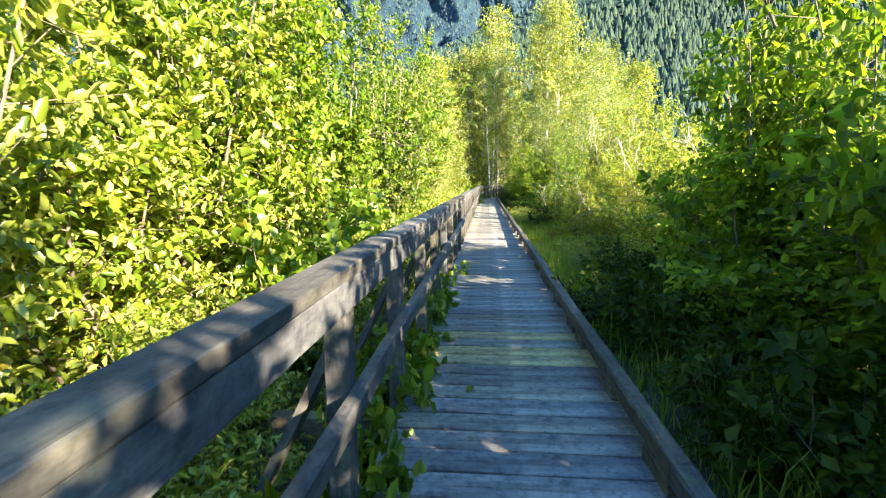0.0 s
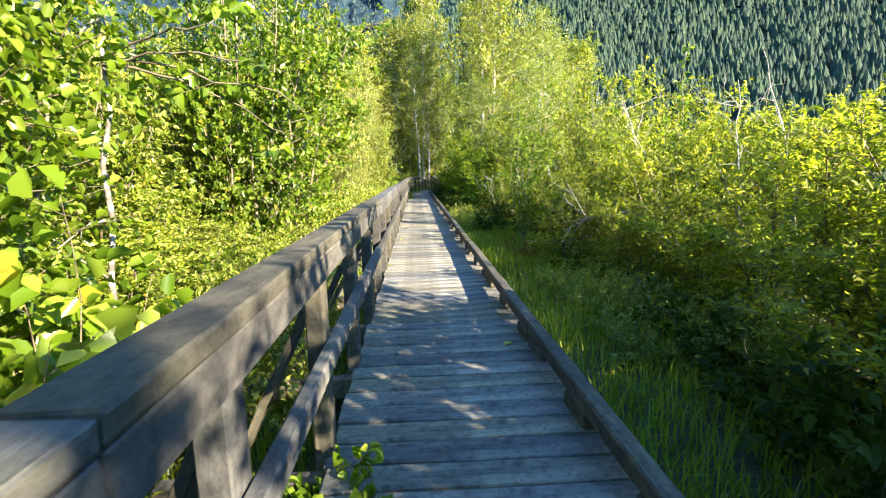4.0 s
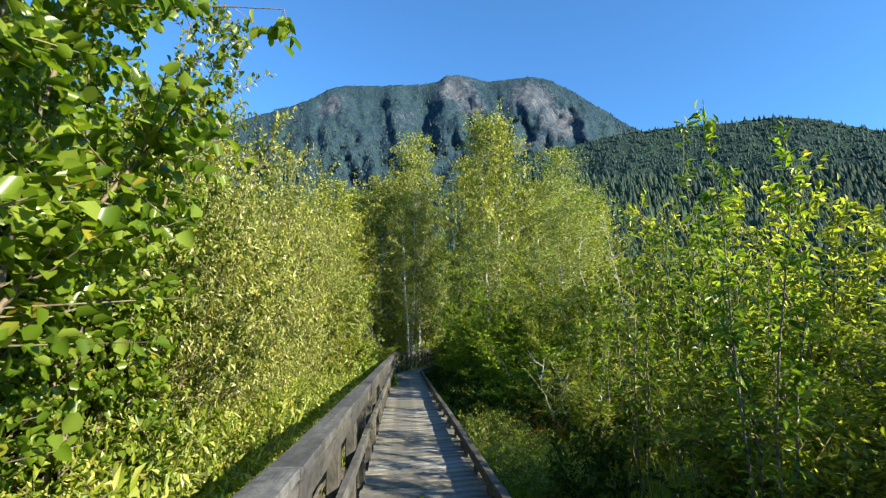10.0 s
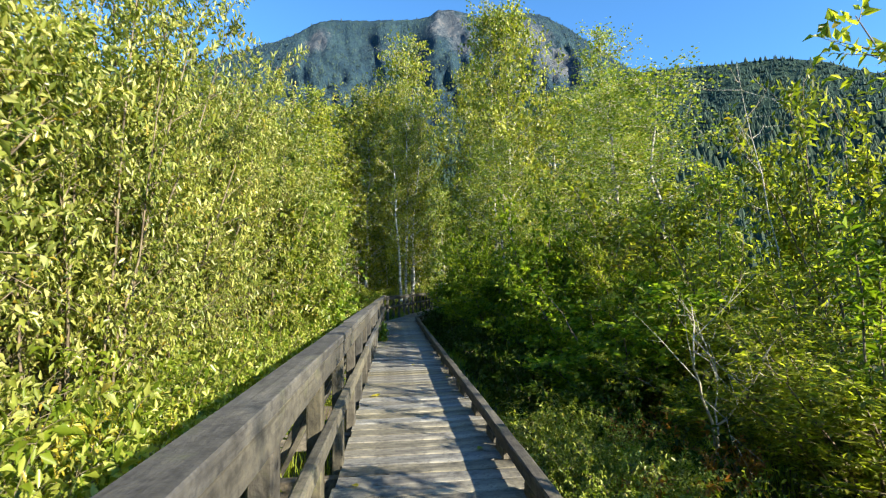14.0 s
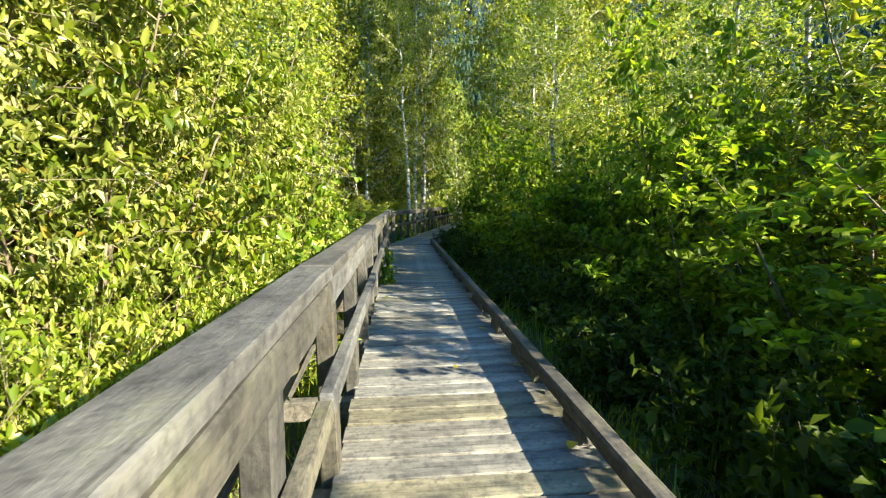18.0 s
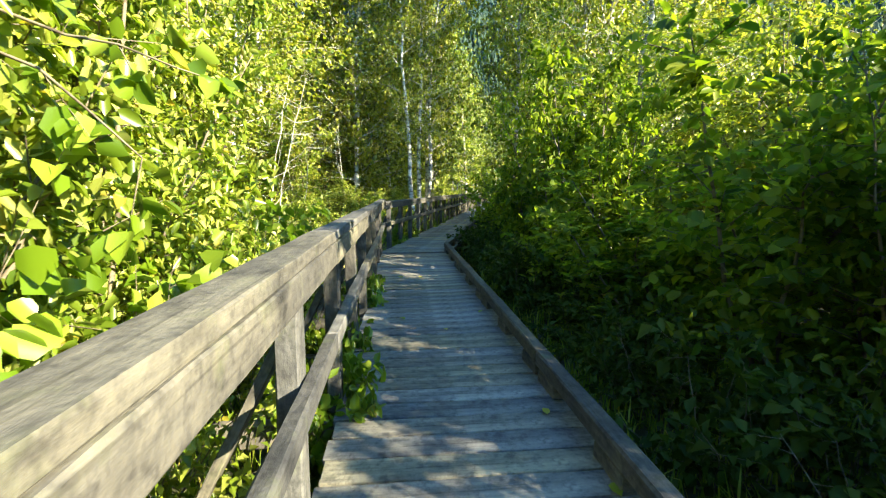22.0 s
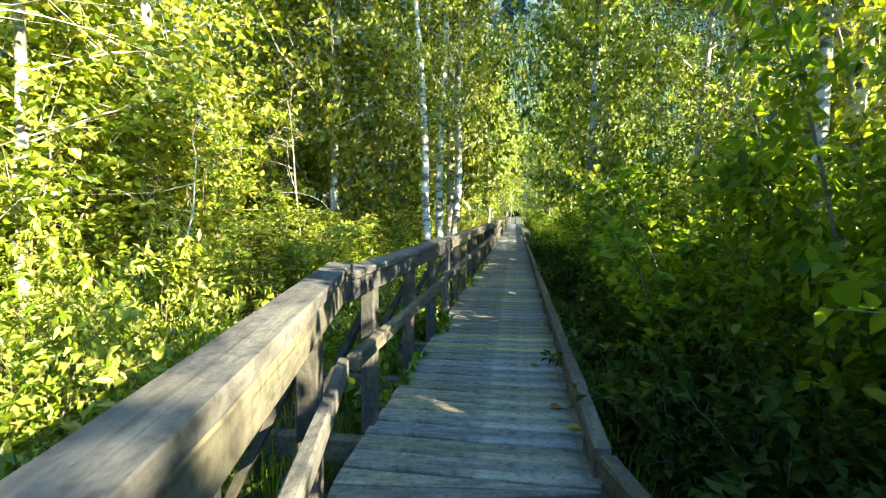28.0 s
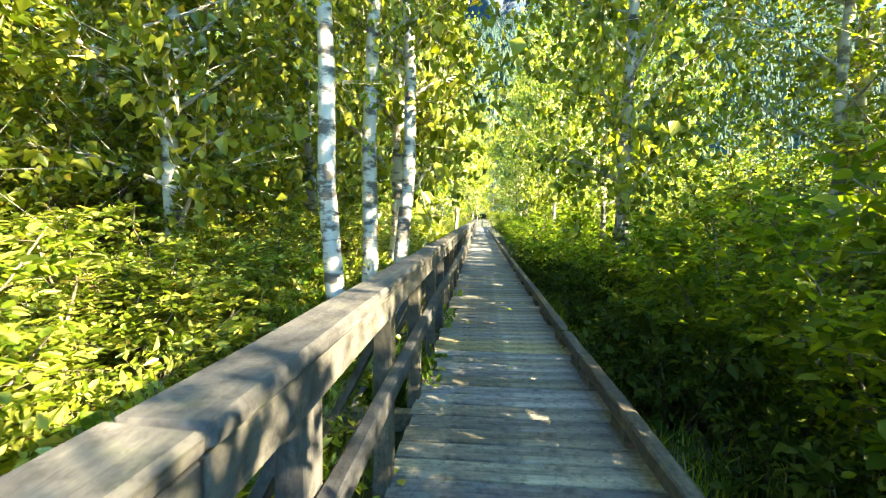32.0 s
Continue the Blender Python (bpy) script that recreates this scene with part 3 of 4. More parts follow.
y = -5.0
while y < PIV - 0.1:
    lay(SEG1, y, patch_mesh if abs(y - 4.85) < 0.19 or abs(y - 5.42) < 0.09 else rnd.choice(plank_meshes))
    y += 0.1915
y = 0.1
while y < 13.5:
    lay(SEG2, y, patch_mesh if abs(y - 2.74) < 0.09 or abs(y - 2.37) < 0.09 or abs(y - 7.45) < 0.19 else rnd.choice(plank_meshes))
    y += 0.1915
# planks further on, joined
far_v, far_l, far_s, nfar = [], [], [], 0
while y < SEG2_LEN:
    src = rnd.choice(plank_meshes)
    m = SEG2 @ pose((XL + XR) / 2 + rnd.uniform(-0.012, 0.012), y, -PT / 2 + rnd.uniform(-0.003, 0.003), rnd.uniform(-0.6, 0.6))
    far_v += [tuple(m @ v.co) for v in src.vertices]
    for p in src.polygons:
        far_l += [i + nfar for i in p.vertices]
        far_s.append(len(p.vertices))
    nfar += len(src.vertices)
    y += 0.1915
far_planks = part("far_planks", mesh_from("far_planks", far_v, far_l, far_s, [deck_wood]), boardwalk)
tagged(far_planks, kind="stuff")


def slab(name, corners, top, thick, mat, parent):
    bm = bmesh.new()
    vs = [bm.verts.new((x, y, top)) for x, y in corners]
    f = bm.faces.new(vs)
    r = bmesh.ops.extrude_face_region(bm, geom=[f])
    bmesh.ops.translate(bm, vec=(0, 0, -thick), verts=[v for v in r["geom"] if isinstance(v, bmesh.types.BMVert)])
    bmesh.ops.recalc_face_normals(bm, faces=bm.faces)
    me = bpy.data.meshes.new(name)
    bm.to_mesh(me)
    bm.free()
    me.materials.append(mat)
    return part(name, me, parent)


# tapered planks that fill the bend
for f0, f1 in ((0.02, 0.48), (0.52, 0.97)):
    c = []
    for f, x in ((f0, XR - 0.06), (f1, XR - 0.06), (f1, XL), (f0, XL)):
        a = radians(TURN * f)
        dx, dy = x - XR, 0.0
        c.append((XR + dx * math.cos(a), PIV - 0.02 + dx * math.sin(a) + 0.01))
    slab("tapered_plank", c[::-1], -0.001, PT, deck_wood, boardwalk)
# stringers and cross bearers under the planks
for seg, y0, y1 in ((SEG1, -5.1, PIV), (SEG2, 0.0, SEG2_LEN)):
    for x in (XL + 0.12, (XL + XR) / 2, XR - 0.12):
        n = max(1, int((y1 - y0) / 5))
        for k in range(n):
            ln = (y1 - y0) / n
            part("stringer", timber("stringer", 0.09, ln - 0.01, 0.2, under_wood, 0.006), boardwalk, "", seg @ pose(x, y0 + ln * (k + 0.5), -PT - 0.104))

# ---- handrail on the one side, kerb on the other ----
rail = tagged(new("handrail"), "sturdy weathered grey timber handrail with braced posts", "railing")
kerb = tagged(new("kerb_rail"), "low dark weathered timber kerb raised on blocks", "kerb")
XP = -0.64          # post line
STEP = 1.1
post_me = [timber("post", 0.085, 0.12, 1.16, post_wood, 0.007, rnd, 0.002, 4) for _ in range(4)]
brace_me = timber("brace", 0.04, 0.14, 1.02, post_wood, 0.005, rnd, 0.002, 3)
outrig_me = timber("outrigger", 1.1, 0.09, 0.14, under_wood, 0.006, rnd, 0.002, 3)
cap_me = {n: timber("cap_rail", 0.125, STEP * n - 0.006, 0.045, rail_wood, 0.005, rnd, 0.003, 9) for n in (2, 3, 4)}
wide_cap_me = {n: timber("cap_rail", 0.15, STEP * n - 0.006, 0.045, rail_wood, 0.01, rnd, 0.004, 9) for n in (2, 3, 4)}
board_me = {n: timber("rail_board", 0.09, STEP * n - 0.008, 0.104, rail_wood, 0.005, rnd, 0.0025, 9) for n in (2, 3, 4)}
low_me = {n: timber("lower_rail", 0.06, STEP * n - 0.008, 0.085, rail_wood, 0.008, rnd, 0.003, 9) for n in (2, 3, 4)}
kerb_me = timber("kerb_timber", 0.095, 2 * STEP - 0.01, 0.1, kerb_wood, 0.012, rnd, 0.004, 9)
block_me = timber("kerb_block", 0.09, 0.3, 0.085, kerb_wood, 0.008, rnd, 0.003, 1)


def run_of_rail(seg, y0, n):
    for k in range(n):
        y = y0 + STEP * (k + 0.5)
        j = rnd.uniform(-0.6, 0.6)
        part("post", rnd.choice(post_me), rail, "", seg @ pose(XP, y, 0.31, j * 0.6, j, rnd.uniform(-1, 1)))
        part("brace", brace_me, rail, "", seg @ pose(XP - 0.29, y + 0.1, 0.24, 0, 27 + j * 2, 0))
        part("outrigger", outrig_me, rail, "", seg @ pose(XP - 0.2, y - 0.12, -0.125, 0, j * 0.5, 0))
    k = 0
    while k < n:
        m = n - k if n - k < 5 else rnd.choice((2, 3, 3, 4))
        if m < 2:
            m = 2
        y = y0 + STEP * (k + m / 2)
        a = rnd.uniform(-0.15, 0.15)
        cx, cz, bx = (-0.59, 1.0475, -0.576) if seg is SEG1 else (-0.63, 1.0, -0.6)
        part("cap_rail", (cap_me if seg is SEG1 else wide_cap_me)[m], rail, "", seg @ pose(cx + rnd.uniform(-0.005, 0.005), y, cz + rnd.uniform(-0.004, 0.004), a * 0.5, rnd.uniform(-1, 1), a))
        part("rail_board", board_me[m], rail, "", seg @ pose(bx + rnd.uniform(-0.004, 0.004), y, cz - 0.0755 + rnd.uniform(-0.006, 0.001), a * 0.5, 0, a))
        part("lower_rail", low_me[m], rail, "", seg @ pose(-0.565 + rnd.uniform(-0.004, 0.004), y, 0.545 + rnd.uniform(-0.01, 0.01), a, rnd.uniform(-1, 1), a))
        k += m


def run_of_kerb(seg, y0, n):
    for k in range(n):
        y = y0 + 2 * STEP * (k + 0.5)
        a = rnd.uniform(-0.25, 0.25)
        part("kerb_timber", kerb_me, kerb, "", seg @ pose(0.7 + rnd.uniform(-0.006, 0.006), y, 0.14, a * 0.3, rnd.uniform(-2, 2), a))
        for dy in (-STEP * 0.82, 0.0, STEP * 0.82):
            part("kerb_block", block_me, kerb, "", seg @ pose(0.702, y + dy, 0.0425, 0, 0, rnd.uniform(-2, 2)))


N1 = 39
run_of_rail(SEG1, 38.7 - N1 * STEP, N1)
run_of_kerb(SEG1, PIV - 20 * 2 * STEP, 20)
N2 = 60
run_of_rail(SEG2, -0.01, N2)
run_of_kerb(SEG2, 0.05, 30)
# the walk bends again far ahead
END = SEG2 @ pose(-0.6, SEG2_LEN, 0, 0, 0, -62)
run_of_rail(END, -0.4, 6)
slab("far_planking", [tuple((END @ Vector((x, y, 0)))[:2]) for x, y in ((XL, -0.5), (1.2, -0.5), (1.2, 9), (XL, 9))], -0.006, PT, deck_wood, boardwalk)

# ---- shrubs and trees ----
B = [plant_meshes("bright_shrub", 20 + i, 3.4, 1.3, 13, 64, 13, 0.076, 0.5, bright_leaf, stem_bark, split=True, round_=True) for i in range(3)]
A = [plant_meshes("alder", 30 + i, 4.6, 1.35, 9, 92, 12, 0.075, 0.72, alder_leaf, stem_bark, twig=0.62, stem_r=0.02, round_=True, split=True) for i in range(2)]
W = [plant_meshes("willow", 40 + i, 3.4, 1.45, 17, 70, 23, 0.054, 0.38, willow_leaf, stem_bark, twig=0.6, low=0.0, upright=0.6, split=True, stem_r=0.011) for i in range(3)]
G = [plant_meshes("gold_willow", 50 + i, 2.4, 1.35, 13, 50, 14, 0.072, 0.36, gold_leaf, stem_bark, twig=0.5, upright=0.8, split=True) for i in range(3)]
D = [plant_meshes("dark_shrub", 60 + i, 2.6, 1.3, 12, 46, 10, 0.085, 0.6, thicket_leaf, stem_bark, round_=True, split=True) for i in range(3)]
BF = [plant_meshes("tall_shrub", 25 + i, 3.4, 1.4, 10, 38, 11, 0.1, 0.55, bright_leaf, stem_bark, twig=0.65) for i in range(3)]
WF = [plant_meshes("tall_willow", 45 + i, 3.4, 1.4, 11, 36, 10, 0.12, 0.4, willow_leaf, stem_bark, twig=0.6, upright=0.7) for i in range(2)]
GF = [plant_meshes("tall_gold_willow", 55 + i, 2.6, 1.4, 11, 36, 10, 0.1, 0.42, gold_leaf, stem_bark, twig=0.55, upright=0.8) for i in range(2)]
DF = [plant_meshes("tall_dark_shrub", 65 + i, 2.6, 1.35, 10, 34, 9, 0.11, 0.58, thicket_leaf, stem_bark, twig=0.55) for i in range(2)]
H = [plant_meshes("herb", 70 + i, 0.8, 0.6, 12, 13, 9, 0.062, 0.5, bright_leaf, stem_bark, twig=0.28, stem_r=0.006) for i in range(2)]
HF = [plant_meshes("fine_herb", 170 + i, 0.8, 0.6, 12, 14, 9, 0.055, 0.42, bright_leaf, stem_bark, twig=0.3, stem_r=0.005) for i in range(3)]
SH = [plant_meshes("shoot", 180 + i, 3.2, 0.4, 4, 40, 4, 0.1, 0.34, alder_leaf, stem_bark, twig=0.16, low=0.12, upright=1.2, stem_r=0.011, split=True) for i in range(2)]
HD = [plant_meshes("shade_dark_herb", 75 + i, 0.8, 0.6, 9, 10, 7, 0.09, 0.55, shade_dark_leaf, stem_bark, twig=0.28, stem_r=0.006) for i in range(2)]
BI = [tree_meshes("birch", 80 + i, 12.0, 2.2, 6500, 0.09, 0.75, birch_leaf, birch_bark, 0.12, (0.6 * (-1) ** i, 0.3), 0.25, 26) for i in range(3)]
BC = [tree_meshes("broad_birch", 85 + i, 12.0, 3.6, 11500, 0.15, 0.74, birch_leaf, birch_bark, 0.12, (0.4 * (-1) ** i, 0.3), 0.1, 50, 18) for i in range(2)]
AT = [tree_meshes("alder_tree", 90 + i, 9.0, 2.3, 5000, 0.13, 0.7, bright_leaf, alder_bark, 0.075, (0.3, 0.3 * (-1) ** i), 0.15, 26) for i in range(3)]
AN = [tree_meshes("young_alder", 95 + i, 9.0, 2.2, 8500, 0.075, 0.72, bright_leaf, alder_bark, 0.075, (0.3, 0.3 * (-1) ** i), 0.15, 28, 16) for i in range(2)]
pr = random.Random(3)


def put_shrub(kind, sets, x, y, w, h, label, cat, group):
    me = pr.choice(sets)
    plant(kind, me, x, y, ground_z(x, y) - 0.03, (w, h), pr.uniform(0, 360), label, cat, group)


def row(kind, sets, y0, y1, step, x, jitter, w, h, label, cat, group):
    y = y0
    while y < y1:
        put_shrub(kind, sets, x + pr.uniform(-jitter, jitter), y + pr.uniform(-0.25, 0.25), w * pr.uniform(0.85, 1.15), h * pr.uniform(0.82, 1.15), label, cat, group)
        y += step * pr.uniform(0.8, 1.2)


BL = "leafy green shrub with broad sunlit leaves beside the boardwalk"
AL = "young alder with round green leaves beside the boardwalk"
WL = "grey-green willow bush with narrow leaves"
GL = "yellow-green willow bush with bare pale twigs"
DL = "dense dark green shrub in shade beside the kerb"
# the railing side
row("shrub", B, -2.5, 6.0, 1.4, -3.2, 0.35, 1.15, 1.4, BL, "shrub", "bank shrubs")
row("shrub", BF, -3.0, 12.0, 1.9, -5.8, 0.5, 1.4, 1.8, BL, "shrub", "bank shrubs")
row("alder", A, 6.4, 10.2, 1.3, -3.0, 0.25, 1.0, 1.15, AL, "alder", "young alders")
row("shrub", B, 10.5, 14.5, 1.4, -4.3, 0.3, 1.15, 1.15, BL, "shrub", "bank shrubs")
row("shrub", BF, 12.0, 20.0, 1.7, -6.0, 0.4, 1.3, 1.4, BL, "shrub", "bank shrubs")
row("shrub", B, 9.6, 14.4, 1.1, -3.5, 0.4, 0.75, 0.5, BL, "shrub", "bank shrubs")
row("alder", A, 14.5, 19.2, 1.25, -3.0, 0.3, 1.1, 1.25, AL, "alder", "young alders")
row("willow", W, 18.8, 28.5, 1.2, -3.1, 0.35, 1.15, 1.55, WL, "willow", "willow bank")
row("willow", WF, 19.0, 30.0, 1.7, -5.4, 0.4, 1.5, 1.75, WL, "willow", "willow bank")
row("shrub", B, 27.8, 35.4, 1.3, -2.9, 0.3, 1.15, 1.4, BL, "shrub", "bank shrubs")
row("shrub", BF, 29.0, 37.0, 1.8, -5.2, 0.5, 1.5, 1.9, BL, "shrub", "bank shrubs")
row("shrub", BF, 31.0, 46.0, 2.2, -8.8, 0.6, 1.6, 1.5, BL, "shrub", "bank shrubs")
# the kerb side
# row mostly out of view, put in tall to shade the rail's near end
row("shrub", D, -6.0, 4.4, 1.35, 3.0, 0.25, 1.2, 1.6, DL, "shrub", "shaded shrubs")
# the first two are unseen, added only to shade the rail
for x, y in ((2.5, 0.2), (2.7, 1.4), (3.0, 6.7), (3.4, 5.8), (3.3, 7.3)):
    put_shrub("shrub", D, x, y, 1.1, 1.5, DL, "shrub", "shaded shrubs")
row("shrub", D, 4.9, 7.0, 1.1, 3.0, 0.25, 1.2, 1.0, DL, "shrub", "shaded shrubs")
# this row stays out of view and is added to dapple the rail with shade
row("shrub", BF, -7.0, 4.8, 2.1, 5.2, 0.5, 1.3, 1.35, BL, "shrub", "bank shrubs")
for x, y, h in ((3.1, 8.6, 0.75), (3.6, 9.0, 0.8)):
    put_shrub("willow", G, x, y, 1.0, h, GL, "willow", "gold willows")
row("willow", G, 9.6, 19.3, 1.5, 3.8, 0.3, 1.15, 0.95, GL, "willow", "gold willows")
row("willow", G, 12.8, 16.6, 1.25, 2.95, 0.2, 0.9, 0.65, GL, "willow", "gold willows")
row("willow", G, 21.4, 25.2, 1.2, 3.3, 0.25, 0.95, 0.56, GL, "willow", "gold willows")
row("willow", G, 25.2, 29.2, 1.5, 4.2, 0.25, 1.15, 1.2, GL, "willow", "gold willows")
row("willow", G, 21.9, 24.6, 1.5, 4.2, 0.3, 1.1, 0.75, GL, "willow", "gold willows")
row("willow", G, 13.4, 18.6, 1.5, 5.0, 0.3, 1.15, 1.0, GL, "willow", "gold willows")
row("willow", GF, 9.0, 20.8, 1.8, 6.9, 0.4, 1.4, 1.1, GL, "willow", "gold willows")
row("willow", GF, 21.2, 29.0, 1.8, 7.2, 0.4, 1.5, 1.75, GL, "willow", "gold willows")
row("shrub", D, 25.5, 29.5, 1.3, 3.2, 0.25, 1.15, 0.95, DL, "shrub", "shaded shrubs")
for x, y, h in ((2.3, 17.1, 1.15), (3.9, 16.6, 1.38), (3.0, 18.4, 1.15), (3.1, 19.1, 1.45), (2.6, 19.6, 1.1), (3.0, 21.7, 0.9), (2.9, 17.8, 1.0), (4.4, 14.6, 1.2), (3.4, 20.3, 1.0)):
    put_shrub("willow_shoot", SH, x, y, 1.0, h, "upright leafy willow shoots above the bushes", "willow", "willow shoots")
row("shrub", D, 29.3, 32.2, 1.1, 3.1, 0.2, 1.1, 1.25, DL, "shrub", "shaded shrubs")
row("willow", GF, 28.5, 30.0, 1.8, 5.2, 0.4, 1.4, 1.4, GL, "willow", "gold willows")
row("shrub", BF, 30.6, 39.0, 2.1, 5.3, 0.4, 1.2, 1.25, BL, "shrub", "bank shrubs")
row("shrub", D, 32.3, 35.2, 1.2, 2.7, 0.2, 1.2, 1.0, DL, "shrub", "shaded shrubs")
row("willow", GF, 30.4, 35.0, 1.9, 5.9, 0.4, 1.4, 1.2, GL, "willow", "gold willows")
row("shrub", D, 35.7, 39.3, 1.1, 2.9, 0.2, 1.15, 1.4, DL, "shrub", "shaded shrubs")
row("willow", GF, 35.5, 40.0, 2.1, 5.4, 0.4, 1.4, 1.3, GL, "willow", "gold willows")
k = 0
while k < 26:
    y = 2.4 + k * 1.55
    near = y < 12
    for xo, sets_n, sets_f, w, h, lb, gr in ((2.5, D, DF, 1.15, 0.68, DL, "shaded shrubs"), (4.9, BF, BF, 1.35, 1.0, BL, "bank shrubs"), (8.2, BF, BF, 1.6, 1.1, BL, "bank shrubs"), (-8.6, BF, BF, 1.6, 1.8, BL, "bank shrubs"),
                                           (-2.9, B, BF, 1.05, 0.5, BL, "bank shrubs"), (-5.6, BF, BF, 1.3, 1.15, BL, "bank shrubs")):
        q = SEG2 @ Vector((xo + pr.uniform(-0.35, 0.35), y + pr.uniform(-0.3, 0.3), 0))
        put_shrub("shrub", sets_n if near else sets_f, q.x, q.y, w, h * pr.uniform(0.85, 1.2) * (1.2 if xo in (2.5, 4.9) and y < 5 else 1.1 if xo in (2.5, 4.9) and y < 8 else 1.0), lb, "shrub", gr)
    k += 1 if near else 1.35

TL = "slender birch with white bark and yellow-green leaves"
UL = "tall thin alder with grey bark and light green leaves"
for x, y, h in ((0.45, 46.3, 1.15), (0.75, 46.75, 1.0), (0.25, 45.2, 0.9), (4.8, 42.0, 1.3)):
    plant("birch", pr.choice(BI), x, y, GZ, (0.78, h), pr.uniform(0, 360), TL, "birch", "birches at the bend")
for x, y, h, w in ((5.6, 42.3, 1.3, 1.05), (8.6, 43.6, 1.02, 1.1), (12.0, 45.0, 0.95, 1.1), (0.8, 48.6, 1.4, 1.1), (4.7, 48.5, 1.25, 0.95), (-1.8, 47.5, 1.1, 1.0), (-0.6, 52.0, 1.25, 1.1), (-3.2, 49.1, 1.1, 1.1), (-4.8, 45.0, 1.0, 1.1), (-6.6, 41.5, 0.85, 1.1),
                   (15.0, 112.0, 1.3, 1.3), (19.0, 111.0, 1.2, 1.3), (23.0, 109.0, 1.2, 1.2), (11.0, 108.0, 1.3, 1.2), (17.5, 118.0, 1.5, 1.4)):
    plant("birch", pr.choice(BC), x, y, GZ, (w, h), pr.uniform(0, 360), TL, "birch", "birches at the bend")
for x, y, h in ((6.4, 52.2, 1.5),  (-4.5, 42, 1.0), (-7, 47, 1.2), (-3.2, 52, 1.1), (-6.0, 56, 1.2), (-10, 50, 1.3), (-1.5, 58, 1.2), (1.5, 66, 1.3), (-4, 66, 1.4), (5.5, 76, 1.4), (17, 84, 1.4), (-9, 62, 1.4), (9.5, 88, 1.4),
                (11.5, 63, 1.2), (14.5, 71, 1.3), (13, 68, 1.2), (14.5, 78, 1.3), (16.5, 90, 1.4), (17.5, 66, 1.4), (-8.5, 40, 1.1), (-7.5, 33, 0.85), (24, 98, 1.4), (21, 108, 1.5), (15, 104, 1.4), (28, 104, 1.5), (10.5, 71, 1.3),
                (4.5, 63, 1.2), (18, 75, 1.5), (13, 80, 1.4), (12, 95, 1.5), (20, 92, 1.5), (0, 74, 1.5), (2, 84, 1.6), (-12, 57, 1.5), (-9, 72, 1.6)):
    plant("alder_tree", pr.choice(AT), x, y, GZ, (1.25, h), pr.uniform(0, 360), UL, "alder", "alder wood")

for x, y, h in ((5.9, 46.2, 1.4), (4.4, 37.2, 0.8), (7.6, 34.0, 1.15), (8.0, 37.0, 1.05), (5.3, 28.4, 0.72), (5.4, 30.2, 0.75),):
    plant("alder_tree", pr.choice(AN), x, y, GZ, (1.2, h), pr.uniform(0, 360), UL, "alder", "alder wood")
for u, v, h in ((3.5, 17, 1.3), (-3.2, 21, 1.4), (3.2, 25, 1.45), (-2.9, 30, 1.5), (3.5, 34, 1.5), (-3.3, 40, 1.5), (3.3, 45, 1.5), (-2.6, 50, 1.5)):
    q = SEG2 @ Vector((u, v, 0))
    plant("alder_tree", pr.choice(AT), q.x, q.y, GZ, (1.3, h), pr.uniform(0, 360), UL, "alder", "alder wood")
for u, v, h in ((4.8, 9.6, 1.0),):
    q = SEG2 @ Vector((u, v, 0))
    plant("birch", pr.choice(BI), q.x, q.y, GZ, (1.3, h), pr.uniform(0, 360), TL, "birch", "birches at the bend")
for u, v in ((-1.9, 61.0), (-2.3, 65.0), (1.9, 67.0), (2.3, 62.5), (-1.8, 57.0), (3.2, 65.0)):
    q = SEG2 @ Vector((u, v, 0))
    put_shrub("willow", GF, q.x, q.y, 1.0, 0.95, GL, "willow", "gold willows")


# ---- grass and low growth ----
def grass(name, boxes, count, h, label):
    rng = np.random.default_rng(9)
    P, Hh = [], []
    tot = sum((b[1] - b[0]) * (b[3] - b[2]) for b in boxes)
    for b in boxes:
        n = int(count * (b[1] - b[0]) * (b[3] - b[2]) / tot)
        x, yy = rng.uniform(b[0], b[1], n), rng.uniform(b[2], b[3], n)
        if len(b) > 4:
            w = np.array([tuple(SEG2 @ Vector((p, q, 0))) for p, q in zip(x, yy)])
            x, yy = w[:, 0], w[:, 1]
        P.append(np.stack([x, yy, np.array([ground_z(p, q) for p, q in zip(x, yy)]) - 0.02], 1))
    P = np.concatenate(P)
    n = len(P)
    a = rng.uniform(0, 2 * np.pi, n)
    clump = np.array([0.6 + 0.8 * abs(noise.noise((p[0] * 1.3, p[1] * 1.3, 5))) * 1.6 for p in P])
    hh = (h * rng.uniform(0.5, 1.2, n) * clump)[:, None]
    d = np.stack([np.cos(a), np.sin(a), np.zeros(n)], 1)
    s = np.stack([-np.sin(a), np.cos(a), np.zeros(n)], 1) * rng.uniform(0.003, 0.008, n)[:, None]
    up = np.array([0, 0, 1.0])
    lean = rng.uniform(0.15, 0.6, n)[:, None]
    m = P + up * hh * 0.6 + d * hh * lean * 0.35
    t = P + up * hh * (1 - lean * 0.4) + d * hh * lean
    v = np.stack([P - s, P + s, m + s * 0.8, m - s * 0.8, t], 1).reshape(-1, 3)
    f = np.array([0, 1, 2, 3, 3, 2, 4])
    loops = (f[None, :] + np.arange(n)[:, None] * 5).ravel()
    ob = new(name, mesh_from(name, v, loops, np.tile([4, 3], n), [grass_leaf]))
    tagged(ob, label, "grass", kind="stuff")


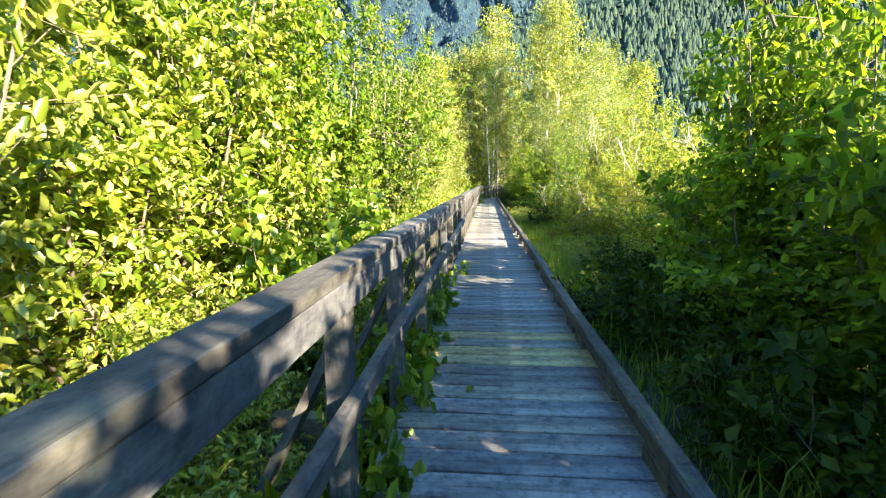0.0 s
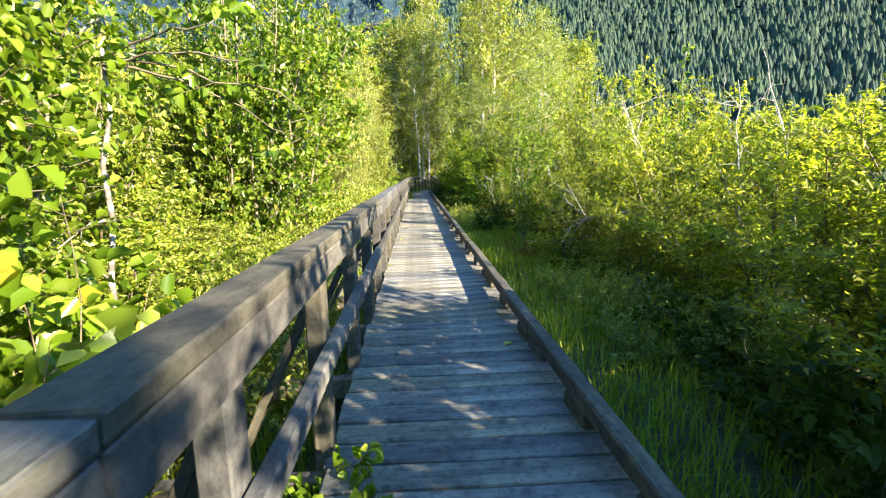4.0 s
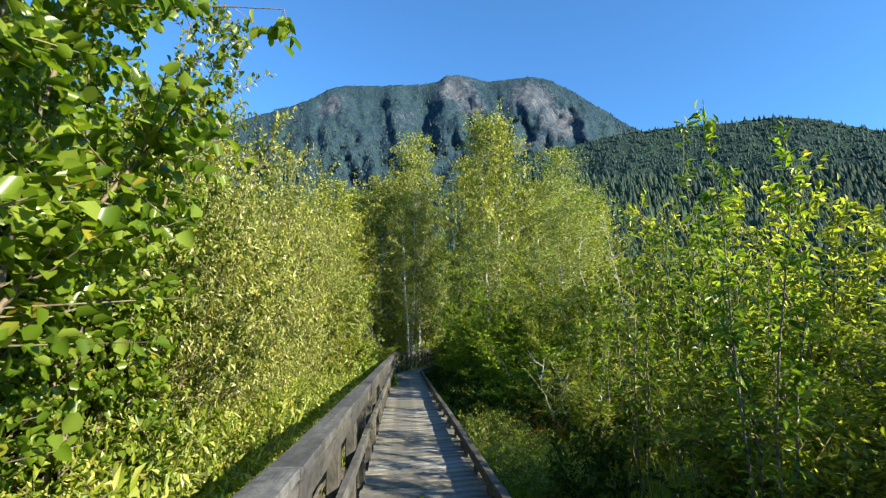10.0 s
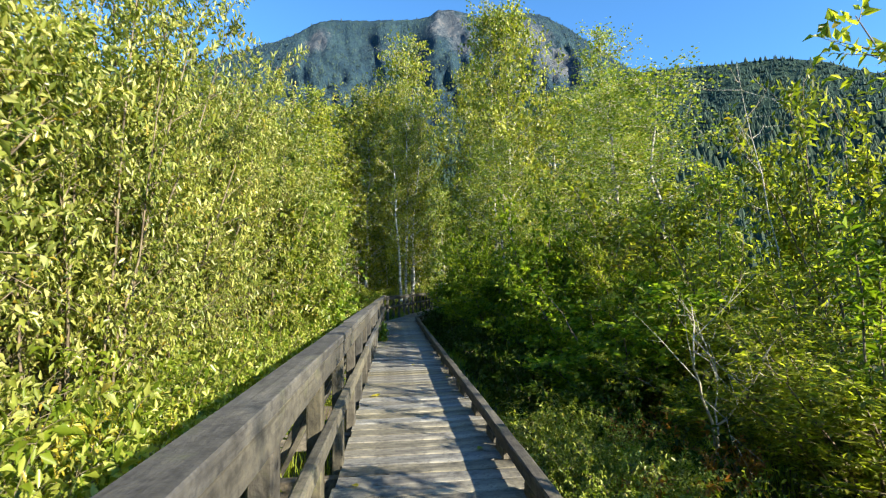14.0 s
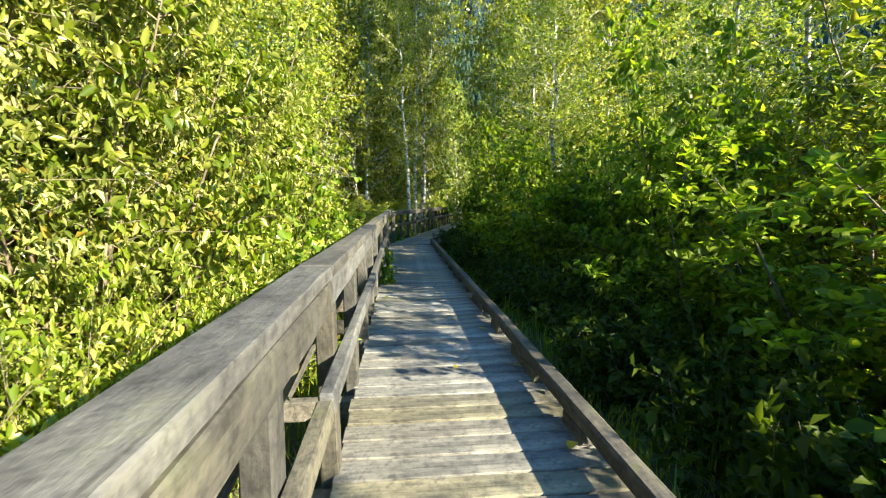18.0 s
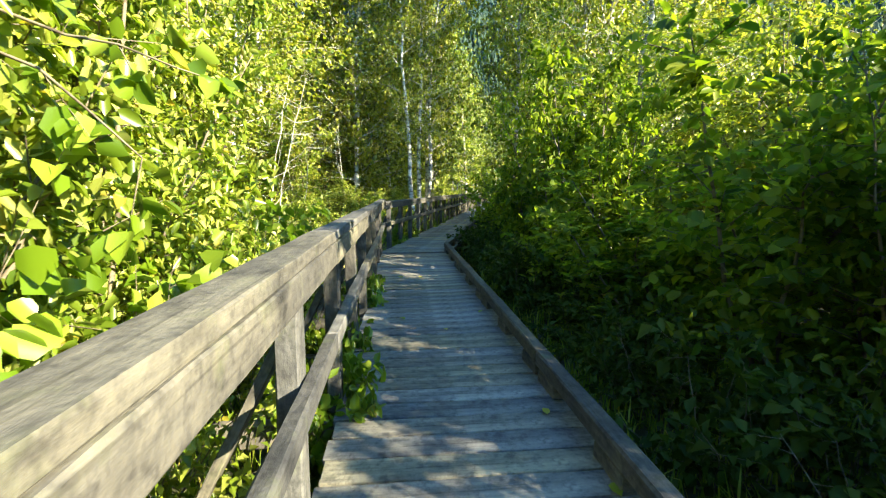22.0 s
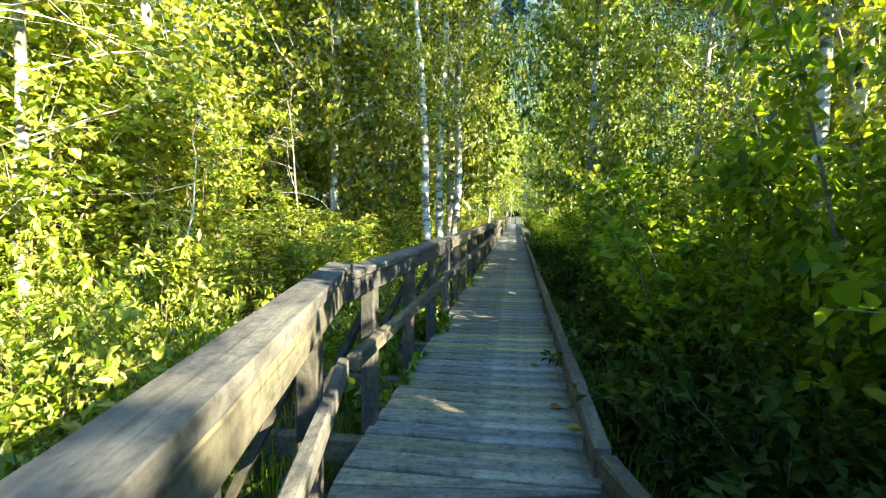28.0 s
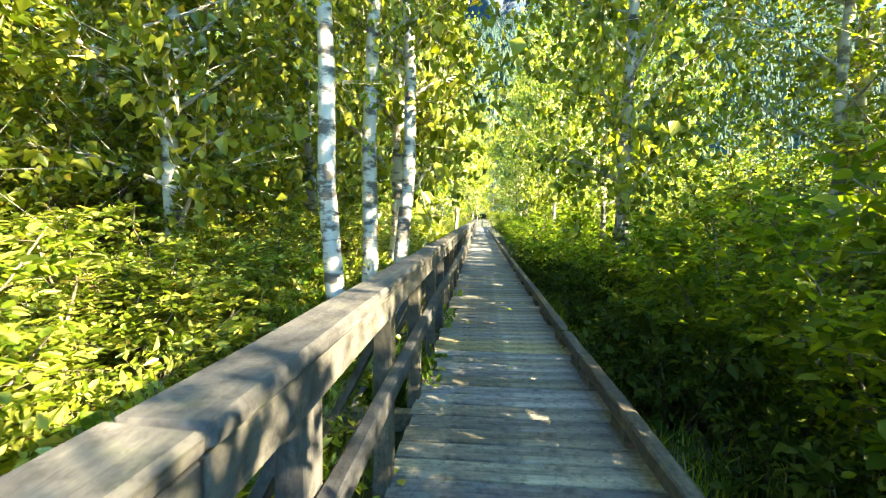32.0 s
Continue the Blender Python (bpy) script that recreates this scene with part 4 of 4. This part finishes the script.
grass("grass", [(-4.2, -0.8, -3, 39), (-4.2, -0.8, 8.5, 15), (0.86, 4.2, 0, 38), (0.86, 2.6, 8, 25), (-4, -0.85, 0, 22, 2), (0.9, 3.2, 0, 22, 2)], 100000, 0.38, "long bright green grass along the boardwalk")
def undergrowth(name, sets, places, label, category):
    """Many small plants that nobody would count, joined."""
    V, Lp, S, K, n = [], [], [], [], 0
    mats = None
    for x, y, w, h in places:
        m = np.array(pose(x, y, ground_z(x, y) - 0.03, 0, 0, pr.uniform(0, 360)) @ Matrix.Diagonal((w, w, h, 1)))
        meshes = [me for _, me in pr.choice(sets)]
        mats = [me.materials[0] for me in meshes]
        for slot, me in enumerate(meshes):
            v = np.empty(len(me.vertices) * 3, dtype=np.float32)
            me.vertices.foreach_get("co", v)
            lo = np.empty(len(me.loops), dtype=np.int32)
            me.loops.foreach_get("vertex_index", lo)
            sz = np.empty(len(me.polygons), dtype=np.int32)
            me.polygons.foreach_get("loop_total", sz)
            V.append(v.reshape(-1, 3) @ m[:3, :3].T + m[:3, 3]), Lp.append(lo + n), S.append(sz), K.append(np.full(len(sz), slot))
            n += len(me.vertices)
    ob = new(name, mesh_from(name, np.concatenate(V), np.concatenate(Lp), np.concatenate(S), mats, np.concatenate(K)))
    tagged(ob, label, category, kind="stuff")


shade_places, bank_places = [], []
HB, HS = "low leafy green herb beside the railing", "low green herb by the kerb, leaf colour darkened for shade"
for k in range(150):
    y = -2 + k * 0.28
    tall = 1.1 if y > 27 else 1.0
    x = -1.65 + pr.uniform(-0.7, 0.4)
    if not 9.5 < y < 14 or k % 3 == 0:
        put_shrub("herb", H if y > 27 or 13 < y < 19 else HF, x, y, pr.uniform(0.7, 1.2), pr.uniform(0.7, 1.3) * tall, HB, "herb", "bank herbs")
    if y < 8.5 or y > 24 or k % 4 == 0:
        x = 1.6 + pr.uniform(-0.3, 0.6) + (0.5 if 8 < y < 24 else 0)
        shade_places.append((x, y, pr.uniform(0.7, 1.2), pr.uniform(0.6, 1.2)))
for k in range(70):
    y = 0.5 + k * 0.32
    q = SEG2 @ Vector((1.55 + pr.uniform(-0.25, 0.5), y, 0))
    shade_places.append((q.x, q.y, pr.uniform(0.7, 1.2), pr.uniform(0.6, 1.2)))
    q = SEG2 @ Vector((-1.6 + pr.uniform(-0.6, 0.4), y, 0))
    put_shrub("herb", H, q.x, q.y, pr.uniform(0.7, 1.2), pr.uniform(0.7, 1.4), HB, "herb", "bank herbs")
for k in range(40):
    put_shrub("herb", HF, 1.25 + pr.uniform(-0.12, 0.75), 19.4 + k * 0.13, pr.uniform(0.5, 0.8), pr.uniform(0.45, 0.75), "tufted bright green herb in the grass by the kerb", "herb", "kerb herbs")
for k in range(30):
    put_shrub("herb", HF, 1.75 + 1.5 * pr.random(), 9.6 + k * 0.14, pr.uniform(0.5, 0.8), pr.uniform(0.4, 0.8), "tufted bright green herb in the grass by the kerb", "herb", "kerb herbs")
for k in range(60):
    y = 15.5 + k * 0.25
    bank_places.append((-2.1 + pr.uniform(-0.4, 0.3), y, pr.uniform(0.9, 1.3), pr.uniform(1.1, 1.7)))
for k in range(170):
    y = 34.5 + k * 0.13
    bank_places.append((-2.6 - 6.5 * pr.random() ** 1.3 + max(0.0, y - 40) * 0.2, y + pr.uniform(-0.5, 0.5), pr.uniform(1.1, 1.7), pr.uniform(1.0, 2.0)))
for k in range(34):
    bank_places.append((-1.75 + pr.uniform(-0.5, 0.35), 10.2 + k * 0.15, pr.uniform(0.8, 1.2), pr.uniform(0.8, 1.25)))
undergrowth("shaded_undergrowth", HD, shade_places, "low green herbs along the kerb, leaf colour darkened for shade", "undergrowth")
undergrowth("bank_undergrowth", HF, bank_places, "bright green low herbs under the willow bank", "undergrowth")
# broad-leaved thimbleberry close to the rail
TB = [plant_meshes("thimbleberry", 290 + i, 1.5, 0.75, 10, 10, 6, 0.125, 0.85, alder_leaf, stem_bark, twig=0.4, stem_r=0.007, round_=True, split=True) for i in range(2)]
TBL = "leafy thimbleberry with broad light green leaves by the rail"
for x, y, h in ((-1.9, 5.4, 1.1), (-1.7, 6.2, 0.9), (-2.0, 6.9, 1.15), (-1.75, 7.8, 0.95), (-2.1, 8.7, 1.1), (-1.9, 28.9, 1.0), (-2.1, 30.2, 1.2), (-1.8, 31.4, 0.95), (-2.1, 32.6, 1.15), (-1.9, 34.2, 1.0), (-1.9, 36.2, 0.9)):
    put_shrub("thimbleberry", TB, x, y, 1.0, h, TBL, "shrub", "thimbleberries")
for u, v, h in ((-1.15, 1.9, 0.55), (-1.1, 3.1, 0.5), (-1.25, 4.6, 0.6), (-1.2, 6.4, 0.6), (-1.9, 3.8, 0.9), (-2.1, 8.0, 0.9)):
    q = SEG2 @ Vector((u, v, 0))
    put_shrub("thimbleberry", TB, q.x, q.y, 0.6, h, TBL, "shrub", "thimbleberries")
# runners that creep in between the posts and the planks
RU = [plant_meshes("runner", 270 + i, 0.75, 0.6, 9, 9, 8, 0.12, 0.7, alder_leaf, stem_bark, twig=0.3, stem_r=0.006, round_=True) for i in range(2)]
RL = "small leafy runner growing up between posts and planks"
for y in (2.2, 2.6, 3.0, 3.3, 3.7, 4.0, 4.4, 4.8, 5.2, 5.7, 6.2, 6.8, 7.4, 8.1, 31.4, 31.7, 32.1, 32.5, 33.2, 34.0, 34.6, 35.2):
    put_shrub("runner", RU, -0.68 + pr.uniform(-0.06, 0.05), y, pr.uniform(0.45, 0.62), pr.uniform(0.6, 0.95), RL, "plant", "edge runners")
for y in (1.2, 1.7, 3.0, 3.4, 4.8, 6.5, 7.0, 8.4, 10.5):
    q = SEG2 @ Vector((-0.73, y, 0))
    put_shrub("runner", RU, q.x, q.y, pr.uniform(0.45, 0.6), pr.uniform(0.6, 0.9), RL, "plant", "edge runners")

# ---- single things beside the walk ----
def branch(name, pts, r, mat, seed, forks, fork_len, parent):
    """A bare limb as one part, and its many fine forks as another."""
    rng = np.random.default_rng(seed)
    tb, fine = Tubes(), Tubes()
    pts = np.asarray(pts, dtype=float)
    k = 10
    u = np.linspace(0, len(pts) - 1, k)
    p = np.stack([np.interp(u, range(len(pts)), pts[:, a]) for a in range(3)], 1) + rng.normal(0, 0.015, (k, 3))
    tb.add(p, np.linspace(r, r * 0.25, k), 6)
    for f in range(forks):
        i = rng.integers(2, k - 1)
        d = unit(p[i] - p[i - 1] + rng.normal(0, 0.75, 3))
        ln = fork_len * rng.uniform(0.4, 1.1)
        q = p[i] + d * ln
        mid = (p[i] + q) / 2 + rng.normal(0, 0.03, 3)
        fine.add([p[i], mid, q], [r * 0.4, r * 0.28, r * 0.1], 4)
        for _ in range(2):
            e = q + unit(d + rng.normal(0, 0.7, 3)) * ln * 0.5
            fine.add([mid * 0.4 + q * 0.6, e], [r * 0.18, r * 0.06], 3)
    part(name, tb.mesh(name, mat), parent)
    tagged(part("branchwork", fine.mesh(name + "_branchwork", mat), parent), kind="stuff")


dead = tagged(new("dead_branch"), "bare pale dead branch lying in the willow bush", "branch")
branch("limb", [(2.85, 12.9, 0.72), (2.6, 13.4, 0.6), (2.55, 13.9, 0.55), (2.5, 14.4, 0.15), (2.45, 14.75, -0.3)], 0.022, pale_bark, 1, 7, 0.6, dead)
branch("limb", [(2.6, 13.8, 0.56), (2.55, 14.7, 0.75), (2.6, 15.6, 1.0), (2.6, 16.3, 1.3)], 0.018, pale_bark, 2, 7, 0.5, dead)
branch("limb", [(2.6, 13.8, 0.55), (2.5, 14.8, 0.4), (2.5, 15.8, 0.26)], 0.014, pale_bark, 3, 5, 0.4, dead)
for x, y, dx, dy, h in ((3.9, 13.6, -0.6, 0.8, 2.5), (4.3, 12.6, 0.4, 0.9, 2.6), (3.6, 15.2, 0.6, 0.3, 2.3), (4.6, 11.8, -0.5, 0.4, 2.8),
                        (-2.7, 38.2, 0.7, 0.3, 3.4), (-3.3, 37.4, -0.2, 0.2, 4.2), (-3.0, 38.9, 0.6, 0.2, 3.8), (-2.8, 42.0, 0.1, 0.2, 2.6), (-1.9, 44.2, -0.3, 0.4, 3.2), (6.0, 23.5, 0.5, 0.3, 4.4), (5.4, 25.0, -0.5, 0.2, 4.6)):
    b = tagged(new("bare_sapling"), "leafless grey sapling among the bushes", "sapling", "bare saplings")
    branch("stem", [(x, y, GZ), (x + dx * 0.3, y + dy * 0.3, h * 0.4), (x + dx * 0.7, y + dy * 0.7, h * 0.75), (x + dx, y + dy, h)], 0.014, pale_bark, int(abs(x) * 31), 14, 0.7, b)

stump = tagged(new("tree_stump"), "tall broken mossy stump in sunlit grass", "stump")
tb = Tubes()
tb.add([(0, 0, 0), (0.03, 0, 0.3), (0.06, 0.02, 0.62), (0.03, 0.03, 0.75), (0.0, 0.02, 0.8)], [0.15, 0.11, 0.1, 0.06, 0.02], 9)
moss_bark = bark("moss_bark", (0.12, 0.14, 0.03), (0.3, 0.27, 0.12), 0.45, 10.0)
part("bole", tb.mesh("bole", moss_bark), stump)
stump.matrix_basis = pose(-3.3, 13.6, GZ - 0.05)

log = tagged(new("fallen_log"), "fallen mossy log half sunk in grass", "log")
tb = Tubes()
tb.add([(2.5, 10.6, -0.3), (2.62, 11.5, -0.24), (2.76, 12.3, -0.16), (2.85, 12.9, -0.1)], [0.09, 0.1, 0.09, 0.07], 9)
part("bole", tb.mesh("bole", moss_bark), log)

# yellowed fern and wilted leaf clumps
RF = [plant_meshes("wilted", 300 + i, 0.55, 0.5, 9, 9, 9, 0.07, 0.35, red_leaf if i else gold_leaf, stem_bark, twig=0.28, stem_r=0.005) for i in range(2)]
for x, y, h in ((2.1, 14.6, 1.2), (2.3, 14.9, 1.0), (2.7, 13.05, 0.8), (1.9, 15.4, 0.7), (1.75, 22.2, 0.8), (2.2, 23.4, 1.0), (1.7, 24.1, 0.8), (2.5, 22.6, 0.9)):
    put_shrub("fern", RF, x, y, 0.8, h, "wilted orange-brown fern in the grass", "fern", "wilted ferns")

# yellowing herbs in the sun below the willow bank
GH = [plant_meshes("gold_herb", 310 + i, 0.9, 0.55, 12, 13, 9, 0.06, 0.3, yellow_leaf if i else gold_leaf, stem_bark, twig=0.26, stem_r=0.005) for i in range(2)]
for k in range(16):
    put_shrub("herb", GH, -2.0 - 0.7 * pr.random(), 19.6 + k * 0.24, pr.uniform(0.7, 1.0), pr.uniform(0.8, 1.3), "tall yellowing herb in the sun below the willows", "herb", "yellowing herbs")

# a second bare branch, further on
dry = tagged(new("dead_branch"), "bare pale forked twigs sticking out of the bush", "branch")
branch("limb", [(2.7, 22.9, -0.3), (2.5, 22.8, 0.35), (2.35, 22.7, 0.8), (2.5, 22.9, 1.15)], 0.014, pale_bark, 31, 9, 0.5, dry)
branch("limb", [(2.6, 22.85, 0.1), (2.75, 22.5, 0.6), (2.7, 22.2, 0.95)], 0.011, pale_bark, 32, 8, 0.45, dry)
branch("limb", [(2.65, 22.9, -0.1), (2.95, 23.3, 0.5), (2.9, 23.5, 1.0)], 0.011, pale_bark, 33, 8, 0.45, dry)

# leafy sapling by the kerb near the start
sap = tagged(new("sapling"), "slim dark-stemmed sapling with small green leaves", "sapling")
branch("stem", [(3.3, 6.5, GZ), (3.25, 6.5, 1.0), (2.95, 6.5, 2.3), (2.5, 6.5, 3.3), (2.3, 6.6, 4.2)], 0.03, stem_bark, 8, 12, 0.9, sap)


def spray(name, origin, ends, count, mat, seed, length=0.09, wide=0.7, droop=0.2):
    """Leafy boughs that reach out from a point: a bough mesh and its leaves."""
    rng = np.random.default_rng(seed)
    tb = Tubes()
    o = np.array(origin)
    lp, la = [], []
    for e in ends:
        e = np.array(e)
        mid = (o + e) / 2 + np.array([0, 0, 0.15])
        t = np.linspace(0, 1, 8)[:, None]
        p = (1 - t) ** 2 * o + 2 * t * (1 - t) * mid + t ** 2 * e + rng.normal(0, 0.02, (8, 3))
        tb.add(p, np.linspace(0.012, 0.003, 8), 5)
        for _ in range(count // 8):
            i = rng.integers(1, 8)
            d = unit(rng.normal(0, 1, 3) + np.array([0, 0, -droop]))
            q = p[i] + d * rng.uniform(0.12, 0.4)
            tb.add([p[i], q], [0.003, 0.0012], 3)
            for u in np.linspace(0.3, 1, 8):
                lp.append(p[i] + (q - p[i]) * u)
                la.append(unit(d * 0.5 + rng.normal(0, 0.7, 3) + np.array([0, 0, -0.3])))
    lp, la = np.array(lp), np.array(la)
    up = unit(rng.normal(0, 0.6, lp.shape) + np.array([0, 0, 0.8]))
    return tb.mesh(name + "_bough", stem_bark), leaf_mesh(name + "_leaves", lp, la, up, length, wide, mat, rng, round_=True)


over = tagged(new("overhanging_alder"), "alder bough with round leaves reaching over the rail", "alder")
bo, le = spray("alder_over", (-3.0, 16.6, 3.3), [(-0.5, 16.2, 4.35), (-0.95, 16.5, 3.6), (-1.5, 16.4, 4.4), (-2.2, 16.2, 4.7), (-1.9, 16.9, 3.9)], 150, alder_leaf, 4)
part("bough", bo, over), part("foliage", le, over)
branch("stem", [(-3.3, 16.6, GZ), (-3.2, 16.6, 1.5), (-3.0, 16.6, 3.3), (-2.9, 16.7, 5.2)], 0.05, alder_bark, 12, 4, 0.8, over)

for y, z, name_y in ((9.85, 1.72, 10.2), (30.3, 1.55, 30.9)):
    near = tagged(new("alder_bough"), "low alder bough whose broad leaves hang over the rail", "alder", "low boughs")
    bo, le = spray("low_bough", (-2.5, name_y, z + 0.5), [(-0.98, y, z - 0.18), (-0.95, y + 0.12, z + 0.1), (-1.15, y + 0.05, z + 0.35), (-1.4, y - 0.1, z + 0.6)], 40, alder_leaf, int(y), 0.1, 0.7)
    part("bough", bo, near), part("foliage", le, near)
    branch("stem", [(-2.7, name_y, GZ), (-2.6, name_y, 1.0), (-2.5, name_y, z + 0.5), (-2.5, name_y, z + 1.4)], 0.03, alder_bark, 21, 3, 0.6, near)

# leaves fallen on the planks
fl = np.random.default_rng(77)
leaf_one = [leaf_mesh("fallen_leaf", np.zeros((1, 3)), np.array([[0, 1.0, 0.08]]), np.array([[0.1, 0, 1.0]]), 0.085, 0.7, m, fl, fold=0.15, round_=True) for m in (yellow_leaf, yellow_leaf, grass_leaf, red_leaf)]
for k in range(70):
    seg, y = (SEG1, pr.uniform(1.5, 38)) if k < 34 else (SEG2, pr.uniform(0.2, 16))
    x = pr.choice((pr.uniform(-0.55, 0.7), pr.uniform(0.5, 0.72), pr.uniform(-0.58, -0.4)))
    o = new("fallen_leaf", pr.choice(leaf_one))
    o.matrix_basis = seg @ pose(x, y, 0.012, pr.uniform(-8, 8), pr.uniform(-8, 8), pr.uniform(0, 360))
    tagged(o, "small fallen autumn leaf on the planks", "leaf", "fallen leaves")
